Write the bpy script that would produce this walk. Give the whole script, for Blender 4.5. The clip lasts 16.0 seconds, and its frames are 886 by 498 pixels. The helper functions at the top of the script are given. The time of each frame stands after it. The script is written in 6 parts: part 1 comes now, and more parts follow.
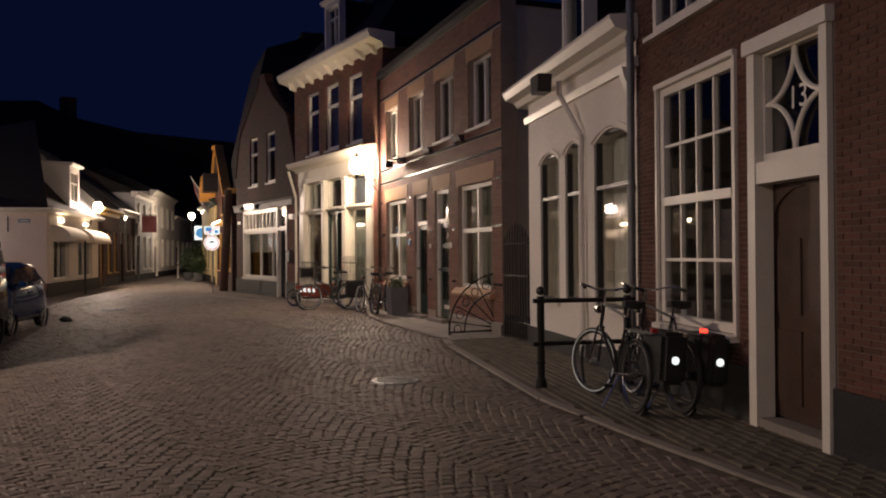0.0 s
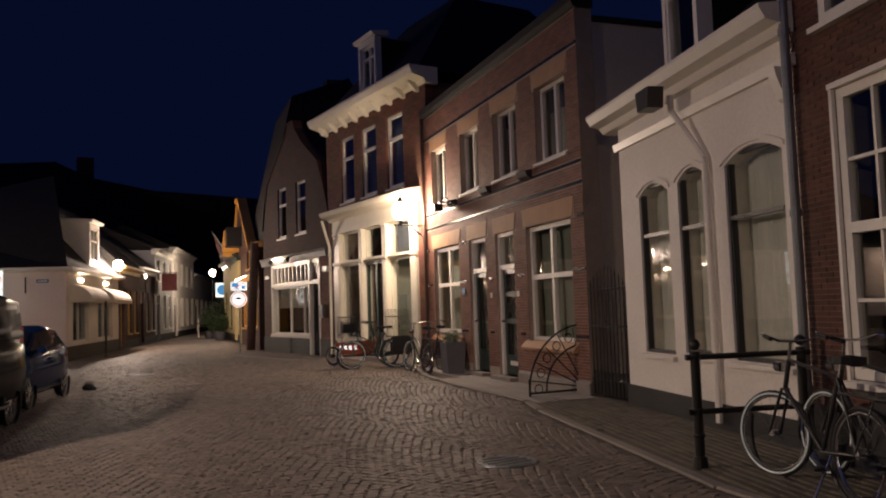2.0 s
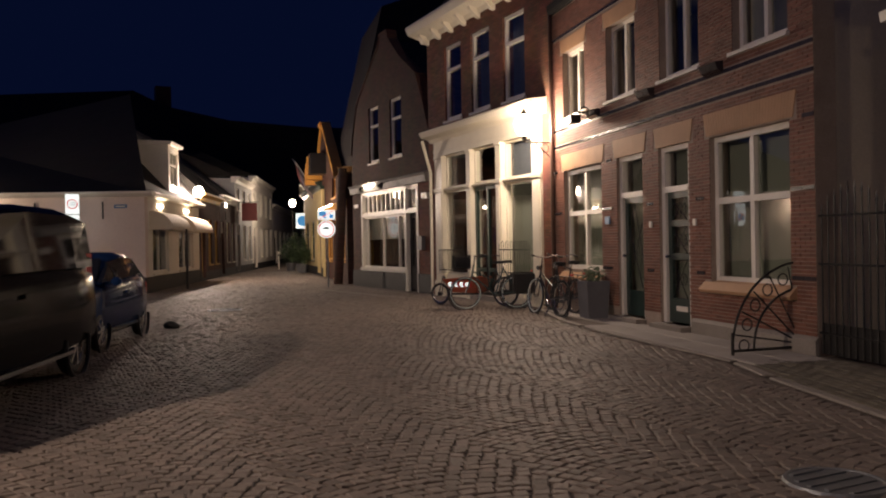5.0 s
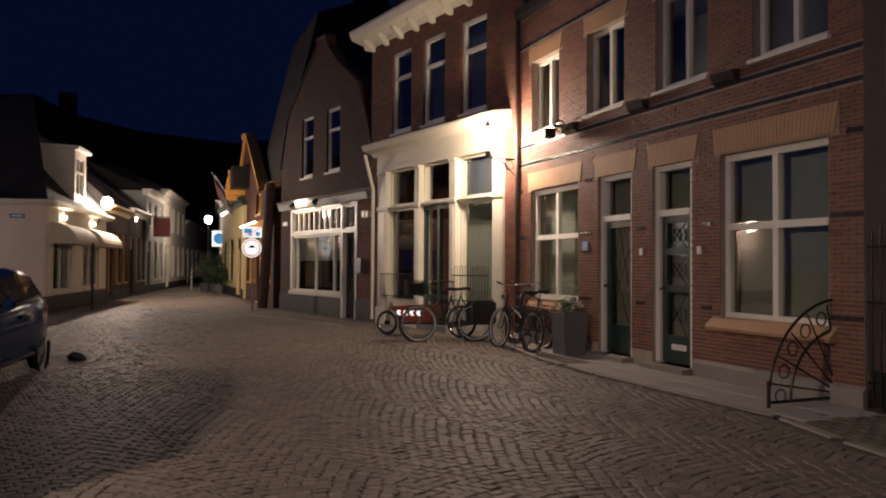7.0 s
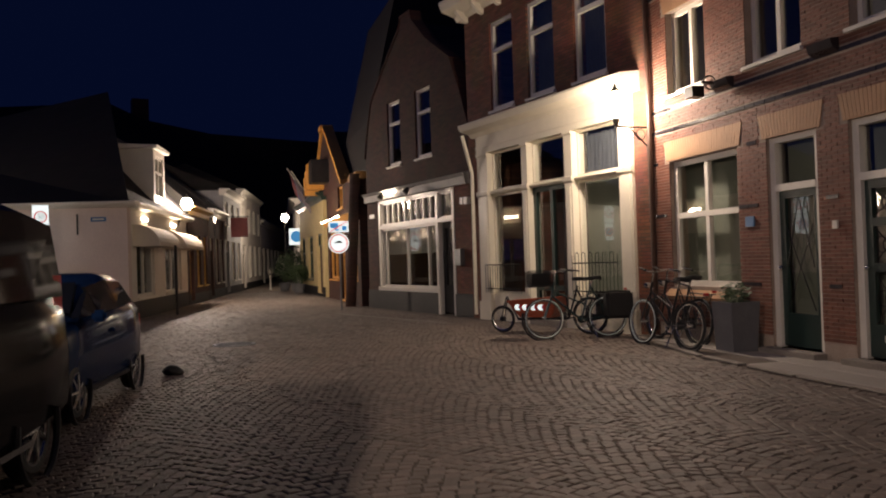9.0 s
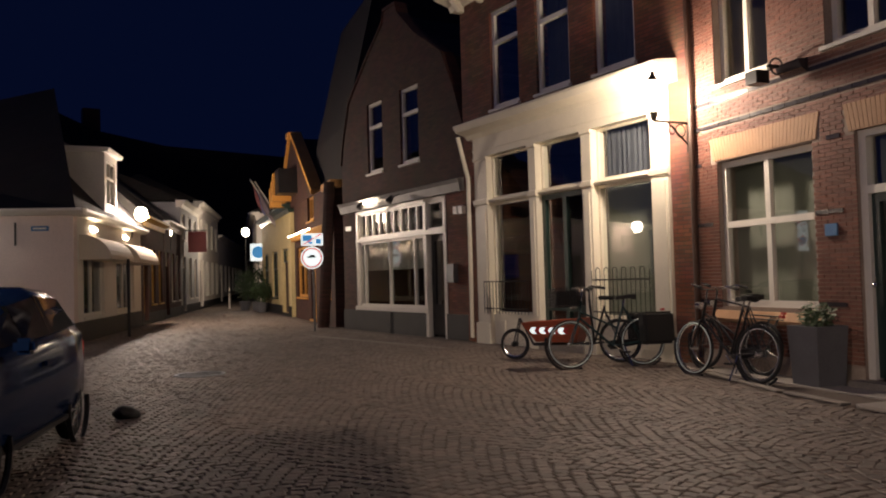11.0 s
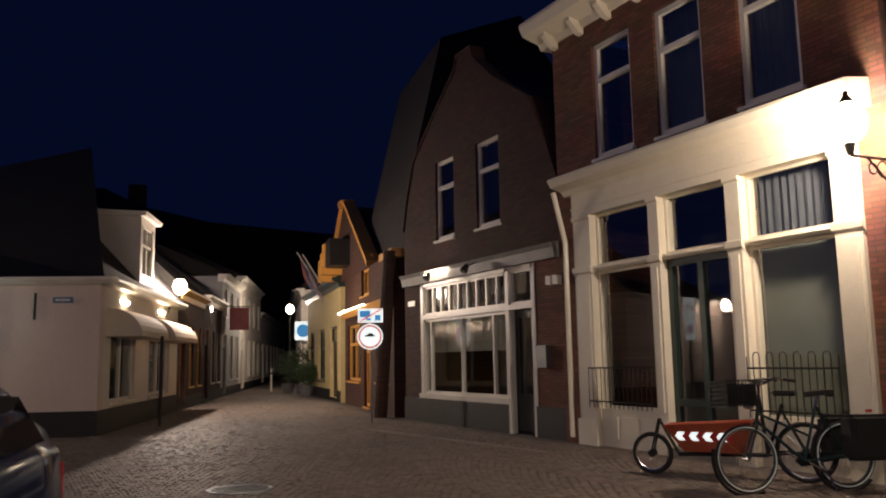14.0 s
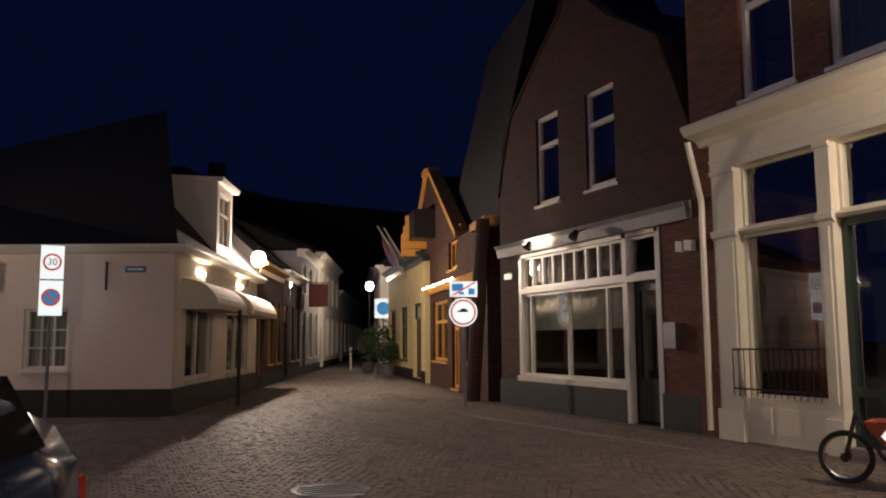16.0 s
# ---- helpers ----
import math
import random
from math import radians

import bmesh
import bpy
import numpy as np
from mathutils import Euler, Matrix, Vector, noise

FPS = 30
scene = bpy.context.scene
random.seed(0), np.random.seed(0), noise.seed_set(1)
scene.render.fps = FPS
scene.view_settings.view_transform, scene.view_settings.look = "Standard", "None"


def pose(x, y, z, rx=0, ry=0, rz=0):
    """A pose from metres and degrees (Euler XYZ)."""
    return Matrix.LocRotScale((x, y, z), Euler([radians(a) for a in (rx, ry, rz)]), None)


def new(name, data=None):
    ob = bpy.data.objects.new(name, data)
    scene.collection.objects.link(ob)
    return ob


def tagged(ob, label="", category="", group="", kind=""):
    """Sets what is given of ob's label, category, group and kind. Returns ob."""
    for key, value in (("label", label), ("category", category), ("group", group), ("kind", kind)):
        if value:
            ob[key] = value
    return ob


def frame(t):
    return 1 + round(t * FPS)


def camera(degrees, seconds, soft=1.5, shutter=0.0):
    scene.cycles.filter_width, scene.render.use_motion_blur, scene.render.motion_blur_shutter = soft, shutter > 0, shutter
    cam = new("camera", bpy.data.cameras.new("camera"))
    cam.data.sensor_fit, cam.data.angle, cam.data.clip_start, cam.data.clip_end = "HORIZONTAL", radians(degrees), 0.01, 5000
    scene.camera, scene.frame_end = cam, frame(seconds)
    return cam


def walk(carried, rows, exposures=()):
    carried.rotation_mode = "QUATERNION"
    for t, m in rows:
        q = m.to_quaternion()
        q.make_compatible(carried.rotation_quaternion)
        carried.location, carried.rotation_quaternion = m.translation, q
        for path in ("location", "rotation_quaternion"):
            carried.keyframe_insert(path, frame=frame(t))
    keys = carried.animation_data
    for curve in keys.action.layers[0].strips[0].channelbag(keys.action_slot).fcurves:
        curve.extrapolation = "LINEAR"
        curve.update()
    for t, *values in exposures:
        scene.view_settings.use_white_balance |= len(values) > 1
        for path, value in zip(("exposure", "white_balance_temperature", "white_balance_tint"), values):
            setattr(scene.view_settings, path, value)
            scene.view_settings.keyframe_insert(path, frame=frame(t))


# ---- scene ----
cam = camera(57.7, 16.0, soft=2.0, shutter=0.0)
METRES, EYE, TILT, TURN = 16.3, 1.5, -1.9, -31.9
ROWS = [
    (0.0, 0.0, 0.0, 0.0, 0.05, 1.93, 1.45),
    (0.5, -0.0154, 0.0264, 0.0013, -0.57, 5.32, 2.21),
    (1.0, -0.0316, 0.0513, 0.0025, -0.1, 5.24, 2.23),
    (1.5, -0.0464, 0.0793, 0.0031, 0.19, 5.79, 2.51),
    (2.0, -0.0607, 0.1078, 0.0037, 1.06, 5.66, 2.94),
    (2.5, -0.0707, 0.1368, 0.0041, 0.87, 4.99, 1.64),
    (3.0, -0.085, 0.168, 0.0046, 0.86, 3.01, 1.78),
    (3.5, -0.0965, 0.1911, 0.0047, 4.92, 1.51, 2.61),
    (4.0, -0.111, 0.2237, 0.005, 5.92, 0.88, 2.59),
    (6.5, -0.1858, 0.3599, 0.008, 3.49, 3.38, -0.95),
    (7.0, -0.1988, 0.3872, 0.0106, -0.34, 2.85, 0.69),
    (7.5, -0.2124, 0.4117, 0.0104, 1.96, 2.49, -0.67),
    (8.0, -0.2287, 0.4387, 0.0107, 3.56, 2.78, 1.59),
    (8.5, -0.2441, 0.4661, 0.012, 4.59, 2.32, 2.67),
    (11.0, -0.3158, 0.6191, 0.0149, 1.26, 3.64, 2.6),
    (11.5, -0.3228, 0.6478, 0.0159, 0.38, 3.6, 2.24),
    (12.0, -0.3347, 0.6777, 0.0167, 0.11, 4.29, 2.81),
    (12.5, -0.3424, 0.7049, 0.0168, 0.78, 4.18, 2.4),
    (13.0, -0.3534, 0.7359, 0.0181, 1.27, 3.99, 1.32),
    (13.5, -0.3645, 0.7613, 0.0209, 0.32, 5.55, 2.75),
    (14.0, -0.3755, 0.792, 0.025, 3.98, 9.48, 1.95),
    (14.5, -0.3867, 0.8191, 0.0247, 2.84, 9.23, 1.92),
    (15.0, -0.3967, 0.8439, 0.0256, 3.85, 9.76, 1.39),
    (15.5, -0.4068, 0.8747, 0.0247, 7.29, 8.62, 0.25),
    (16.0, -0.4193, 0.9027, 0.0257, 9.12, 8.29, 1.11),
]
walk(cam, [(t, pose(0, 0, EYE, TILT) @ pose(0, 0, 0, 0, 0, TURN) @ pose(METRES * x, METRES * y, METRES * z, 90 + pitch, roll, yaw)) for t, x, y, z, yaw, pitch, roll in ROWS],
     exposures=[(0.0, 0.2, 6850, 13), (4.0, 0.16, 6850, 13), (8.0, 0.0, 6600, 11), (12.0, -0.08, 6600, 11), (16.0, -0.1, 6600, 11)])

# ---- night sky and lamps ----
world = bpy.data.worlds.new("night_sky")
scene.world = world
world.use_nodes = True
world.node_tree.nodes["Background"].inputs[0].default_value = (0.08, 0.2, 1.0, 1)
wn, wl = world.node_tree.nodes, world.node_tree.links
# the last of the dusk still stands in the west
coord, axes, dusk = wn.new("ShaderNodeTexCoord"), wn.new("ShaderNodeSeparateXYZ"), wn.new("ShaderNodeMapRange")
wl.new(coord.outputs["Generated"], axes.inputs[0])
wl.new(axes.outputs["X"], dusk.inputs["Value"])
for key, value in (("From Min", -0.1), ("From Max", -0.9), ("To Min", 0.016), ("To Max", 0.1)):
    dusk.inputs[key].default_value = value
wl.new(dusk.outputs[0], wn["Background"].inputs[1])
WARM = (1.0, 0.80, 0.67)


def lamp_light(name, place, watts, radius=0.1, colour=WARM):
    data = bpy.data.lights.new(name, "POINT")
    data.energy, data.color, data.shadow_soft_size = watts, colour, radius
    ob = new(name, data)
    ob.location = place
    return ob


MAIN = Vector((9.45, 19.55, 3.88))
lamp_light("lantern_light", MAIN, 310, 0.09)
lamp_light("lantern_light", (-4.9, 12.2, 4.9), 1340, 0.12)      # wall lantern over the parked cars
lamp_light("lantern_light", (-4.9, -1.5, 4.8), 300, 0.12)      # wall lantern beside the walk's start
lamp_light("lantern_light", (-2.8, 34.1, 3.1), 110, 0.1)      # on the long front of the corner house
lamp_light("lantern_light", (5.9, 38.7, 3.75), 1100, 0.12)
lamp_light("lantern_light", (8.35, 46.6, 3.7), 160, 0.1)
lamp_light("lantern_light", (14.0, 54.0, 4.1), 230, 0.12)
lamp_light("lantern_light", (9.78, 30.2, 3.3), 9, 0.05)
lamp_light("lantern_light", (10.7, 38.4, 3.5), 14, 0.06, (1.0, 0.6, 0.22))


# ---- materials ----
def mat(name, colour, rough=0.7, metal=0.0, vary=0.25, scale=3.0, fine=60.0, bump=0.2, random_hue=0.0, spec=0.5, island=False):
    m = bpy.data.materials.new(name)
    m.use_nodes = True
    nt = m.node_tree
    n, l = nt.nodes, nt.links
    b = n["Principled BSDF"]
    b.inputs["Roughness"].default_value, b.inputs["Metallic"].default_value = rough, metal
    b.inputs["Specular IOR Level"].default_value = spec
    geo = n.new("ShaderNodeNewGeometry")
    big, small = n.new("ShaderNodeTexNoise"), n.new("ShaderNodeTexNoise")
    big.inputs["Scale"].default_value, small.inputs["Scale"].default_value = scale, fine
    big.inputs["Detail"].default_value, small.inputs["Detail"].default_value = 5, 3
    for q in (big, small):
        l.new(geo.outputs["Position"], q.inputs["Vector"])
    add = n.new("ShaderNodeMath")
    add.operation = "ADD"
    l.new(big.outputs["Fac"], add.inputs[0])
    l.new(small.outputs["Fac"], add.inputs[1])
    last = add.outputs[0]
    low, high = 0.6, 1.4
    if random_hue:
        if island:
            rnd = geo.outputs["Random Per Island"]
        else:
            rnd = n.new("ShaderNodeObjectInfo").outputs["Random"]
        k = n.new("ShaderNodeMath")
        k.operation = "MULTIPLY_ADD"
        l.new(rnd, k.inputs[0])
        k.inputs[1].default_value = random_hue
        l.new(last, k.inputs[2])
        last = k.outputs[0]
        high += random_hue
    r = n.new("ShaderNodeMapRange")
    r.inputs["From Min"].default_value, r.inputs["From Max"].default_value = low, high
    l.new(last, r.inputs["Value"])
    mix = n.new("ShaderNodeMix")
    mix.data_type = "RGBA"
    l.new(r.outputs[0], mix.inputs["Factor"])
    mix.inputs["A"].default_value = (*[c * (1 - vary) for c in colour], 1)
    mix.inputs["B"].default_value = (*[min(0.95, c * (1 + vary)) for c in colour], 1)
    l.new(mix.outputs["Result"], b.inputs["Base Color"])
    if bump:
        bp = n.new("ShaderNodeBump")
        bp.inputs["Strength"].default_value, bp.inputs["Distance"].default_value = bump, 0.01
        l.new(add.outputs[0], bp.inputs["Height"])
        l.new(bp.outputs[0], b.inputs["Normal"])
    return m


def brick_mat(name, colour, mortar, length=0.22, course=0.062, along=(0, 1)):
    """Brickwork for walls that stay far off; along is the wall's run in plan."""
    m = mat(name, colour, 0.85)
    nt = m.node_tree
    n, l = nt.nodes, nt.links
    b = n["Principled BSDF"]
    geo = n.new("ShaderNodeNewGeometry")
    sep, com = n.new("ShaderNodeSeparateXYZ"), n.new("ShaderNodeCombineXYZ")
    l.new(geo.outputs["Position"], sep.inputs[0])
    ax, ay = n.new("ShaderNodeMath"), n.new("ShaderNodeMath")
    ax.operation, ay.operation = "MULTIPLY", "MULTIPLY_ADD"
    l.new(sep.outputs["X"], ax.inputs[0])
    ax.inputs[1].default_value = along[0]
    l.new(sep.outputs["Y"], ay.inputs[0])
    ay.inputs[1].default_value = along[1]
    l.new(ax.outputs[0], ay.inputs[2])
    l.new(ay.outputs[0], com.inputs["X"])
    l.new(sep.outputs["Z"], com.inputs["Y"])
    t = n.new("ShaderNodeTexBrick")
    l.new(com.outputs[0], t.inputs["Vector"])
    t.inputs["Scale"].default_value = 1
    t.inputs["Brick Width"].default_value, t.inputs["Row Height"].default_value = length, course
    t.inputs["Mortar Size"].default_value = 0.006
    t.inputs["Color1"].default_value = (*[c * 0.75 for c in colour], 1)
    t.inputs["Color2"].default_value = (*[c * 1.25 for c in colour], 1)
    t.inputs["Mortar"].default_value = (*mortar, 1)
    noise_t = n.new("ShaderNodeTexNoise")
    noise_t.inputs["Scale"].default_value = 1.7
    noise_t.inputs["Detail"].default_value = 6
    l.new(geo.outputs["Position"], noise_t.inputs["Vector"])
    mul = n.new("ShaderNodeMix")
    mul.data_type, mul.blend_type = "RGBA", "MULTIPLY"
    mul.inputs["Factor"].default_value = 0.7
    l.new(t.outputs["Color"], mul.inputs["A"])
    l.new(noise_t.outputs["Color"], mul.inputs["B"])
    l.new(mul.outputs["Result"], b.inputs["Base Color"])
    bp = n.new("ShaderNodeBump")
    bp.inputs["Strength"].default_value, bp.inputs["Distance"].default_value = 0.6, 0.008
    bp.invert = True
    l.new(t.outputs["Fac"], bp.inputs["Height"])
    l.new(bp.outputs[0], b.inputs["Normal"])
    return m


def glow(name, colour, strength):
    m = bpy.data.materials.new(name)
    m.use_nodes = True
    b = m.node_tree.nodes["Principled BSDF"]
    b.inputs["Base Color"].default_value = (*colour, 1)
    b.inputs["Emission Color"].default_value = (*colour, 1)
    b.inputs["Emission Strength"].default_value = strength
    return m


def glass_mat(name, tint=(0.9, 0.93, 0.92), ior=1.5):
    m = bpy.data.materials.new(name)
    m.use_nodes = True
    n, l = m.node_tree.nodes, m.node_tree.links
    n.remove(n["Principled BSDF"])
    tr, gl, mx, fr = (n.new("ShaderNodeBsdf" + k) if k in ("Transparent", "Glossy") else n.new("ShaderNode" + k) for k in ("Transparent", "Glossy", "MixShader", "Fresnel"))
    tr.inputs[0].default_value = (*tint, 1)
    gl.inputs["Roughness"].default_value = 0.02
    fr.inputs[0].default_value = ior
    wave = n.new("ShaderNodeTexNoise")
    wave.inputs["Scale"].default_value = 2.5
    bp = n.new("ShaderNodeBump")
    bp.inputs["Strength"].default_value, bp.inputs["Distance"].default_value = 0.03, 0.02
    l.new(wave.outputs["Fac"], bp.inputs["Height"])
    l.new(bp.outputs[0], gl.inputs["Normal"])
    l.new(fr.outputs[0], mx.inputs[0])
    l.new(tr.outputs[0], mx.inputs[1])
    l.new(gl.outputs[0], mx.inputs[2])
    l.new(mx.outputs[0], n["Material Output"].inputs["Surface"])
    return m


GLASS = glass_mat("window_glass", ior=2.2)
BRICK_RED = mat("red_brick", (0.18, 0.072, 0.047), 0.75, vary=0.45, scale=2, fine=90, bump=0.35, random_hue=1.0)
BRICK_RED_ALL = mat("red_brick_field", (0.18, 0.072, 0.047), 0.75, vary=0.45, scale=2, fine=90, bump=0.35, random_hue=1.0, island=True)
BRICK_OLD = mat("old_brick", (0.105, 0.042, 0.028), 0.85, vary=0.5, scale=2, fine=90, bump=0.4, random_hue=1.0)
BRICK_OLD_ALL = mat("old_brick_field", (0.105, 0.042, 0.028), 0.85, vary=0.5, scale=2, fine=90, bump=0.4, random_hue=1.0, island=True)
BRICK_GLAZED = mat("dark_glazed_brick", (0.035, 0.03, 0.035), 0.18, vary=0.4, bump=0.1)
BRICK_PALE = mat("orange_yellow_brick", (0.46, 0.27, 0.15), 0.75, vary=0.3, fine=80, random_hue=0.6, island=True)
MORTAR = mat("lime_mortar", (0.16, 0.13, 0.11), 0.95, vary=0.3, bump=0.4)
MORTAR_RED = mat("dark_mortar", (0.34, 0.27, 0.22), 0.95, vary=0.3, bump=0.4)
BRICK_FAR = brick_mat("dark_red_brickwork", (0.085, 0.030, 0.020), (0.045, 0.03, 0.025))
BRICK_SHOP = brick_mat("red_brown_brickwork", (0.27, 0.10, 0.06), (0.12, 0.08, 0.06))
PLASTER = mat("white_painted_brick", (0.74, 0.69, 0.62), 0.7, vary=0.1, scale=1.2, fine=25, bump=0.5)
PLASTER_CREAM = mat("cream_render", (0.6, 0.53, 0.43), 0.85, vary=0.12, scale=1.0, fine=30, bump=0.3)
PINK = mat("pale_pink_lime_wash", (0.72, 0.6, 0.55), 0.85, vary=0.1, scale=0.8, fine=25, bump=0.4)
PLINTH = mat("black_tarred_plinth", (0.016, 0.016, 0.017), 0.6, vary=0.5, bump=0.5)
WHITE = mat("white_gloss_paint", (0.78, 0.74, 0.66), 0.35, vary=0.06, scale=4, fine=40, bump=0.06)
CREAM = mat("cream_gloss_paint", (0.80, 0.74, 0.60), 0.35, vary=0.06, scale=4, fine=40, bump=0.06)
BLACK = mat("black_paint", (0.018, 0.018, 0.02), 0.35, vary=0.4, bump=0.1)
GREEN_DOOR = mat("dark_green_paint", (0.02, 0.04, 0.035), 0.3, vary=0.3, bump=0.1)
BROWN_DOOR = mat("dark_brown_wood", (0.06, 0.03, 0.02), 0.5, vary=0.4, scale=6, bump=0.3)
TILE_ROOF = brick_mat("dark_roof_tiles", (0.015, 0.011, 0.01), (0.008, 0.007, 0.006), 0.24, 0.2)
ZINC = mat("grey_zinc", (0.22, 0.23, 0.24), 0.45, 0.6, vary=0.25, bump=0.1)
CURTAIN = mat("pale_net_curtain", (0.55, 0.55, 0.5), 0.95, vary=0.15, scale=5)
DARK_CURTAIN = mat("slate_blue_curtain", (0.1, 0.11, 0.125), 0.95, vary=0.2, scale=5)
BLIND = mat("grey_green_blind", (0.22, 0.235, 0.19), 0.9, vary=0.12, scale=3)
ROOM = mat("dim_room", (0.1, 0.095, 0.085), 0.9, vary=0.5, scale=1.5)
SETT = mat("grey_brown_setts", (0.17, 0.135, 0.112), 0.62, vary=0.4, scale=0.9, fine=60, bump=0.5, random_hue=1.0)
SETT_ALL = mat("grey_brown_setts_field", (0.17, 0.135, 0.112), 0.62, vary=0.4, scale=0.9, fine=60, bump=0.5, random_hue=1.0, island=True)
SAND = mat("jointing_sand", (0.12, 0.095, 0.078), 0.95, vary=0.4, scale=2, fine=50, bump=0.6)
STONE = mat("pale_kerb_stone", (0.25, 0.22, 0.19), 0.75, vary=0.25, scale=2, fine=40, bump=0.4)
SLAB = mat("grey_concrete_slab", (0.33, 0.30, 0.27), 0.8, vary=0.2, scale=1.2, fine=50, bump=0.3, random_hue=0.5)
IRON = mat("black_wrought_iron", (0.02, 0.019, 0.018), 0.4, 0.3, vary=0.4, bump=0.2)
RUBBER = mat("black_rubber", (0.015, 0.015, 0.015), 0.7, vary=0.3)
CHROME = mat("chromed_steel", (0.6, 0.6, 0.6), 0.2, 1.0, vary=0.1, bump=0.0)
TYRE_STRIPE = mat("reflective_white_stripe", (0.78, 0.93, 0.91), 0.35, vary=0.05, bump=0.0)
CAR_BLUE = mat("blue_car_paint", (0.008, 0.022, 0.07), 0.12, 0.0, vary=0.1, bump=0.0, spec=0.3)
CAR_BLACK = mat("black_car_paint", (0.005, 0.005, 0.006), 0.14, 0.0, vary=0.1, bump=0.0, spec=0.15)
CAR_GLASS = mat("dark_car_glass", (0.012, 0.013, 0.014), 0.05, vary=0.1, bump=0.0, spec=0.8)
ORANGE_PAINT = mat("ochre_paint", (0.55, 0.27, 0.06), 0.5, vary=0.15)
YELLOW_PAINT = mat("pale_yellow_render", (0.62, 0.50, 0.25), 0.8, vary=0.12)
RED_BOX = mat("red_brown_plywood", (0.34, 0.07, 0.03), 0.45, vary=0.2)
RED_PLASTIC = mat("red_plastic", (0.5, 0.02, 0.02), 0.3, vary=0.1)
LEAF = mat("dark_green_leaf", (0.05, 0.085, 0.03), 0.6, vary=0.5, scale=8)
GREY_POT = mat("grey_fibre_planter", (0.14, 0.14, 0.15), 0.8, vary=0.2)
LAMP_GLOW = glow("lit_lantern_glass", (1.0, 0.82, 0.58), 45)
TAIL_GLOW = glow("lit_tail_light", (1.0, 0.05, 0.03), 2.5)
# no lamps: emission stands in for the light that reflective faces send back
SIGN_WHITE = glow("reflex_glow_white", (0.85, 0.95, 0.95), 1.0)
SIGN_BLUE = glow("reflex_glow_blue", (0.05, 0.28, 0.6), 0.6)
SIGN_RED = glow("reflex_glow_red", (0.7, 0.1, 0.1), 0.5)
SIGN_BLACK = mat("sign_black", (0.02, 0.02, 0.02), 0.6)
ENAMEL_BLUE = mat("blue_enamel", (0.08, 0.2, 0.4), 0.35, vary=0.1)


# ---- building tools ----
class Run:
    """A wall's run: s metres along it from a start, d metres out of it towards the street, z up."""

    def __init__(self, a, b, side=1):
        self.a = Vector((a[0], a[1], 0))
        self.u = (Vector((b[0], b[1], 0)) - self.a).normalized()
        self.n = Vector((-self.u.y, self.u.x, 0)) * side
        self.length = (Vector((b[0], b[1], 0)) - self.a).length

    def __call__(self, s, d, z):
        return self.a + self.u * s + self.n * d + Vector((0, 0, z))


def thing(name, place, label, category, group="", kind=""):
    ob = new(name)
    ob.location = place
    ob.empty_display_size = 0.2
    return tagged(ob, label, category, group, kind)


def part(name, bm, material, parent=None, label=""):
    if isinstance(bm, bmesh.types.BMesh):
        if name in ("trim", "door", "plinth", "coping", "dormer", "gutter", "shop_frame") or "wall" in name or "window" in name:
            bmesh.ops.remove_doubles(bm, verts=bm.verts, dist=1e-4)
        if material is not GLASS:
            bmesh.ops.recalc_face_normals(bm, faces=bm.faces)
        me = bpy.data.meshes.new(name)
        bm.to_mesh(me)
        bm.free()
        me.materials.append(material)
    else:
        me = bm
    ob = new(name, me)
    if parent:
        ob.parent = parent
        if parent.type == "EMPTY":
            ob.matrix_parent_inverse = parent.matrix_basis.inverted()
    return tagged(ob, label)


CORNERS = ((0, 1, 3, 2), (4, 6, 7, 5), (0, 4, 5, 1), (2, 3, 7, 6), (0, 2, 6, 4), (1, 5, 7, 3))


def box(bm, f, s0, s1, d0, d1, z0, z1):
    v = [bm.verts.new(f(s, d, z)) for s in (s0, s1) for d in (d0, d1) for z in (z0, z1)]
    for c in CORNERS:
        bm.faces.new([v[i] for i in c])
    return bm


def sheet(bm, f, s0, s1, d, z0, z1):
    """One sheet of glass that faces the street."""
    face = bm.faces.new([bm.verts.new(f(s, d, z)) for s, z in ((s0, z0), (s1, z0), (s1, z1), (s0, z1))])
    face.normal_update()
    if face.normal.dot(f.n) < 0:
        face.normal_flip()
    return bm


def plain(x, y, z):
    return Vector((x, y, z))


def prism(bm, f, outline, d0, d1):
    """A slab of the (s, z) outline from depth d0 to d1."""
    a = [bm.verts.new(f(s, d0, z)) for s, z in outline]
    b = [bm.verts.new(f(s, d1, z)) for s, z in outline]
    bm.faces.new(a)
    bm.faces.new(b)
    for i in range(len(a)):
        j = (i + 1) % len(a)
        bm.faces.new((a[i], a[j], b[j], b[i]))
    return bm


def profile(bm, f, s0, s1, shape):
    """A moulding with the (d, z) cross-section run from s0 to s1."""
    a = [bm.verts.new(f(s0, d, z)) for d, z in shape]
    b = [bm.verts.new(f(s1, d, z)) for d, z in shape]
    bm.faces.new(a)
    bm.faces.new(b)
    for i in range(len(a)):
        j = (i + 1) % len(a)
        bm.faces.new((a[i], a[j], b[j], b[i]))
    return bm


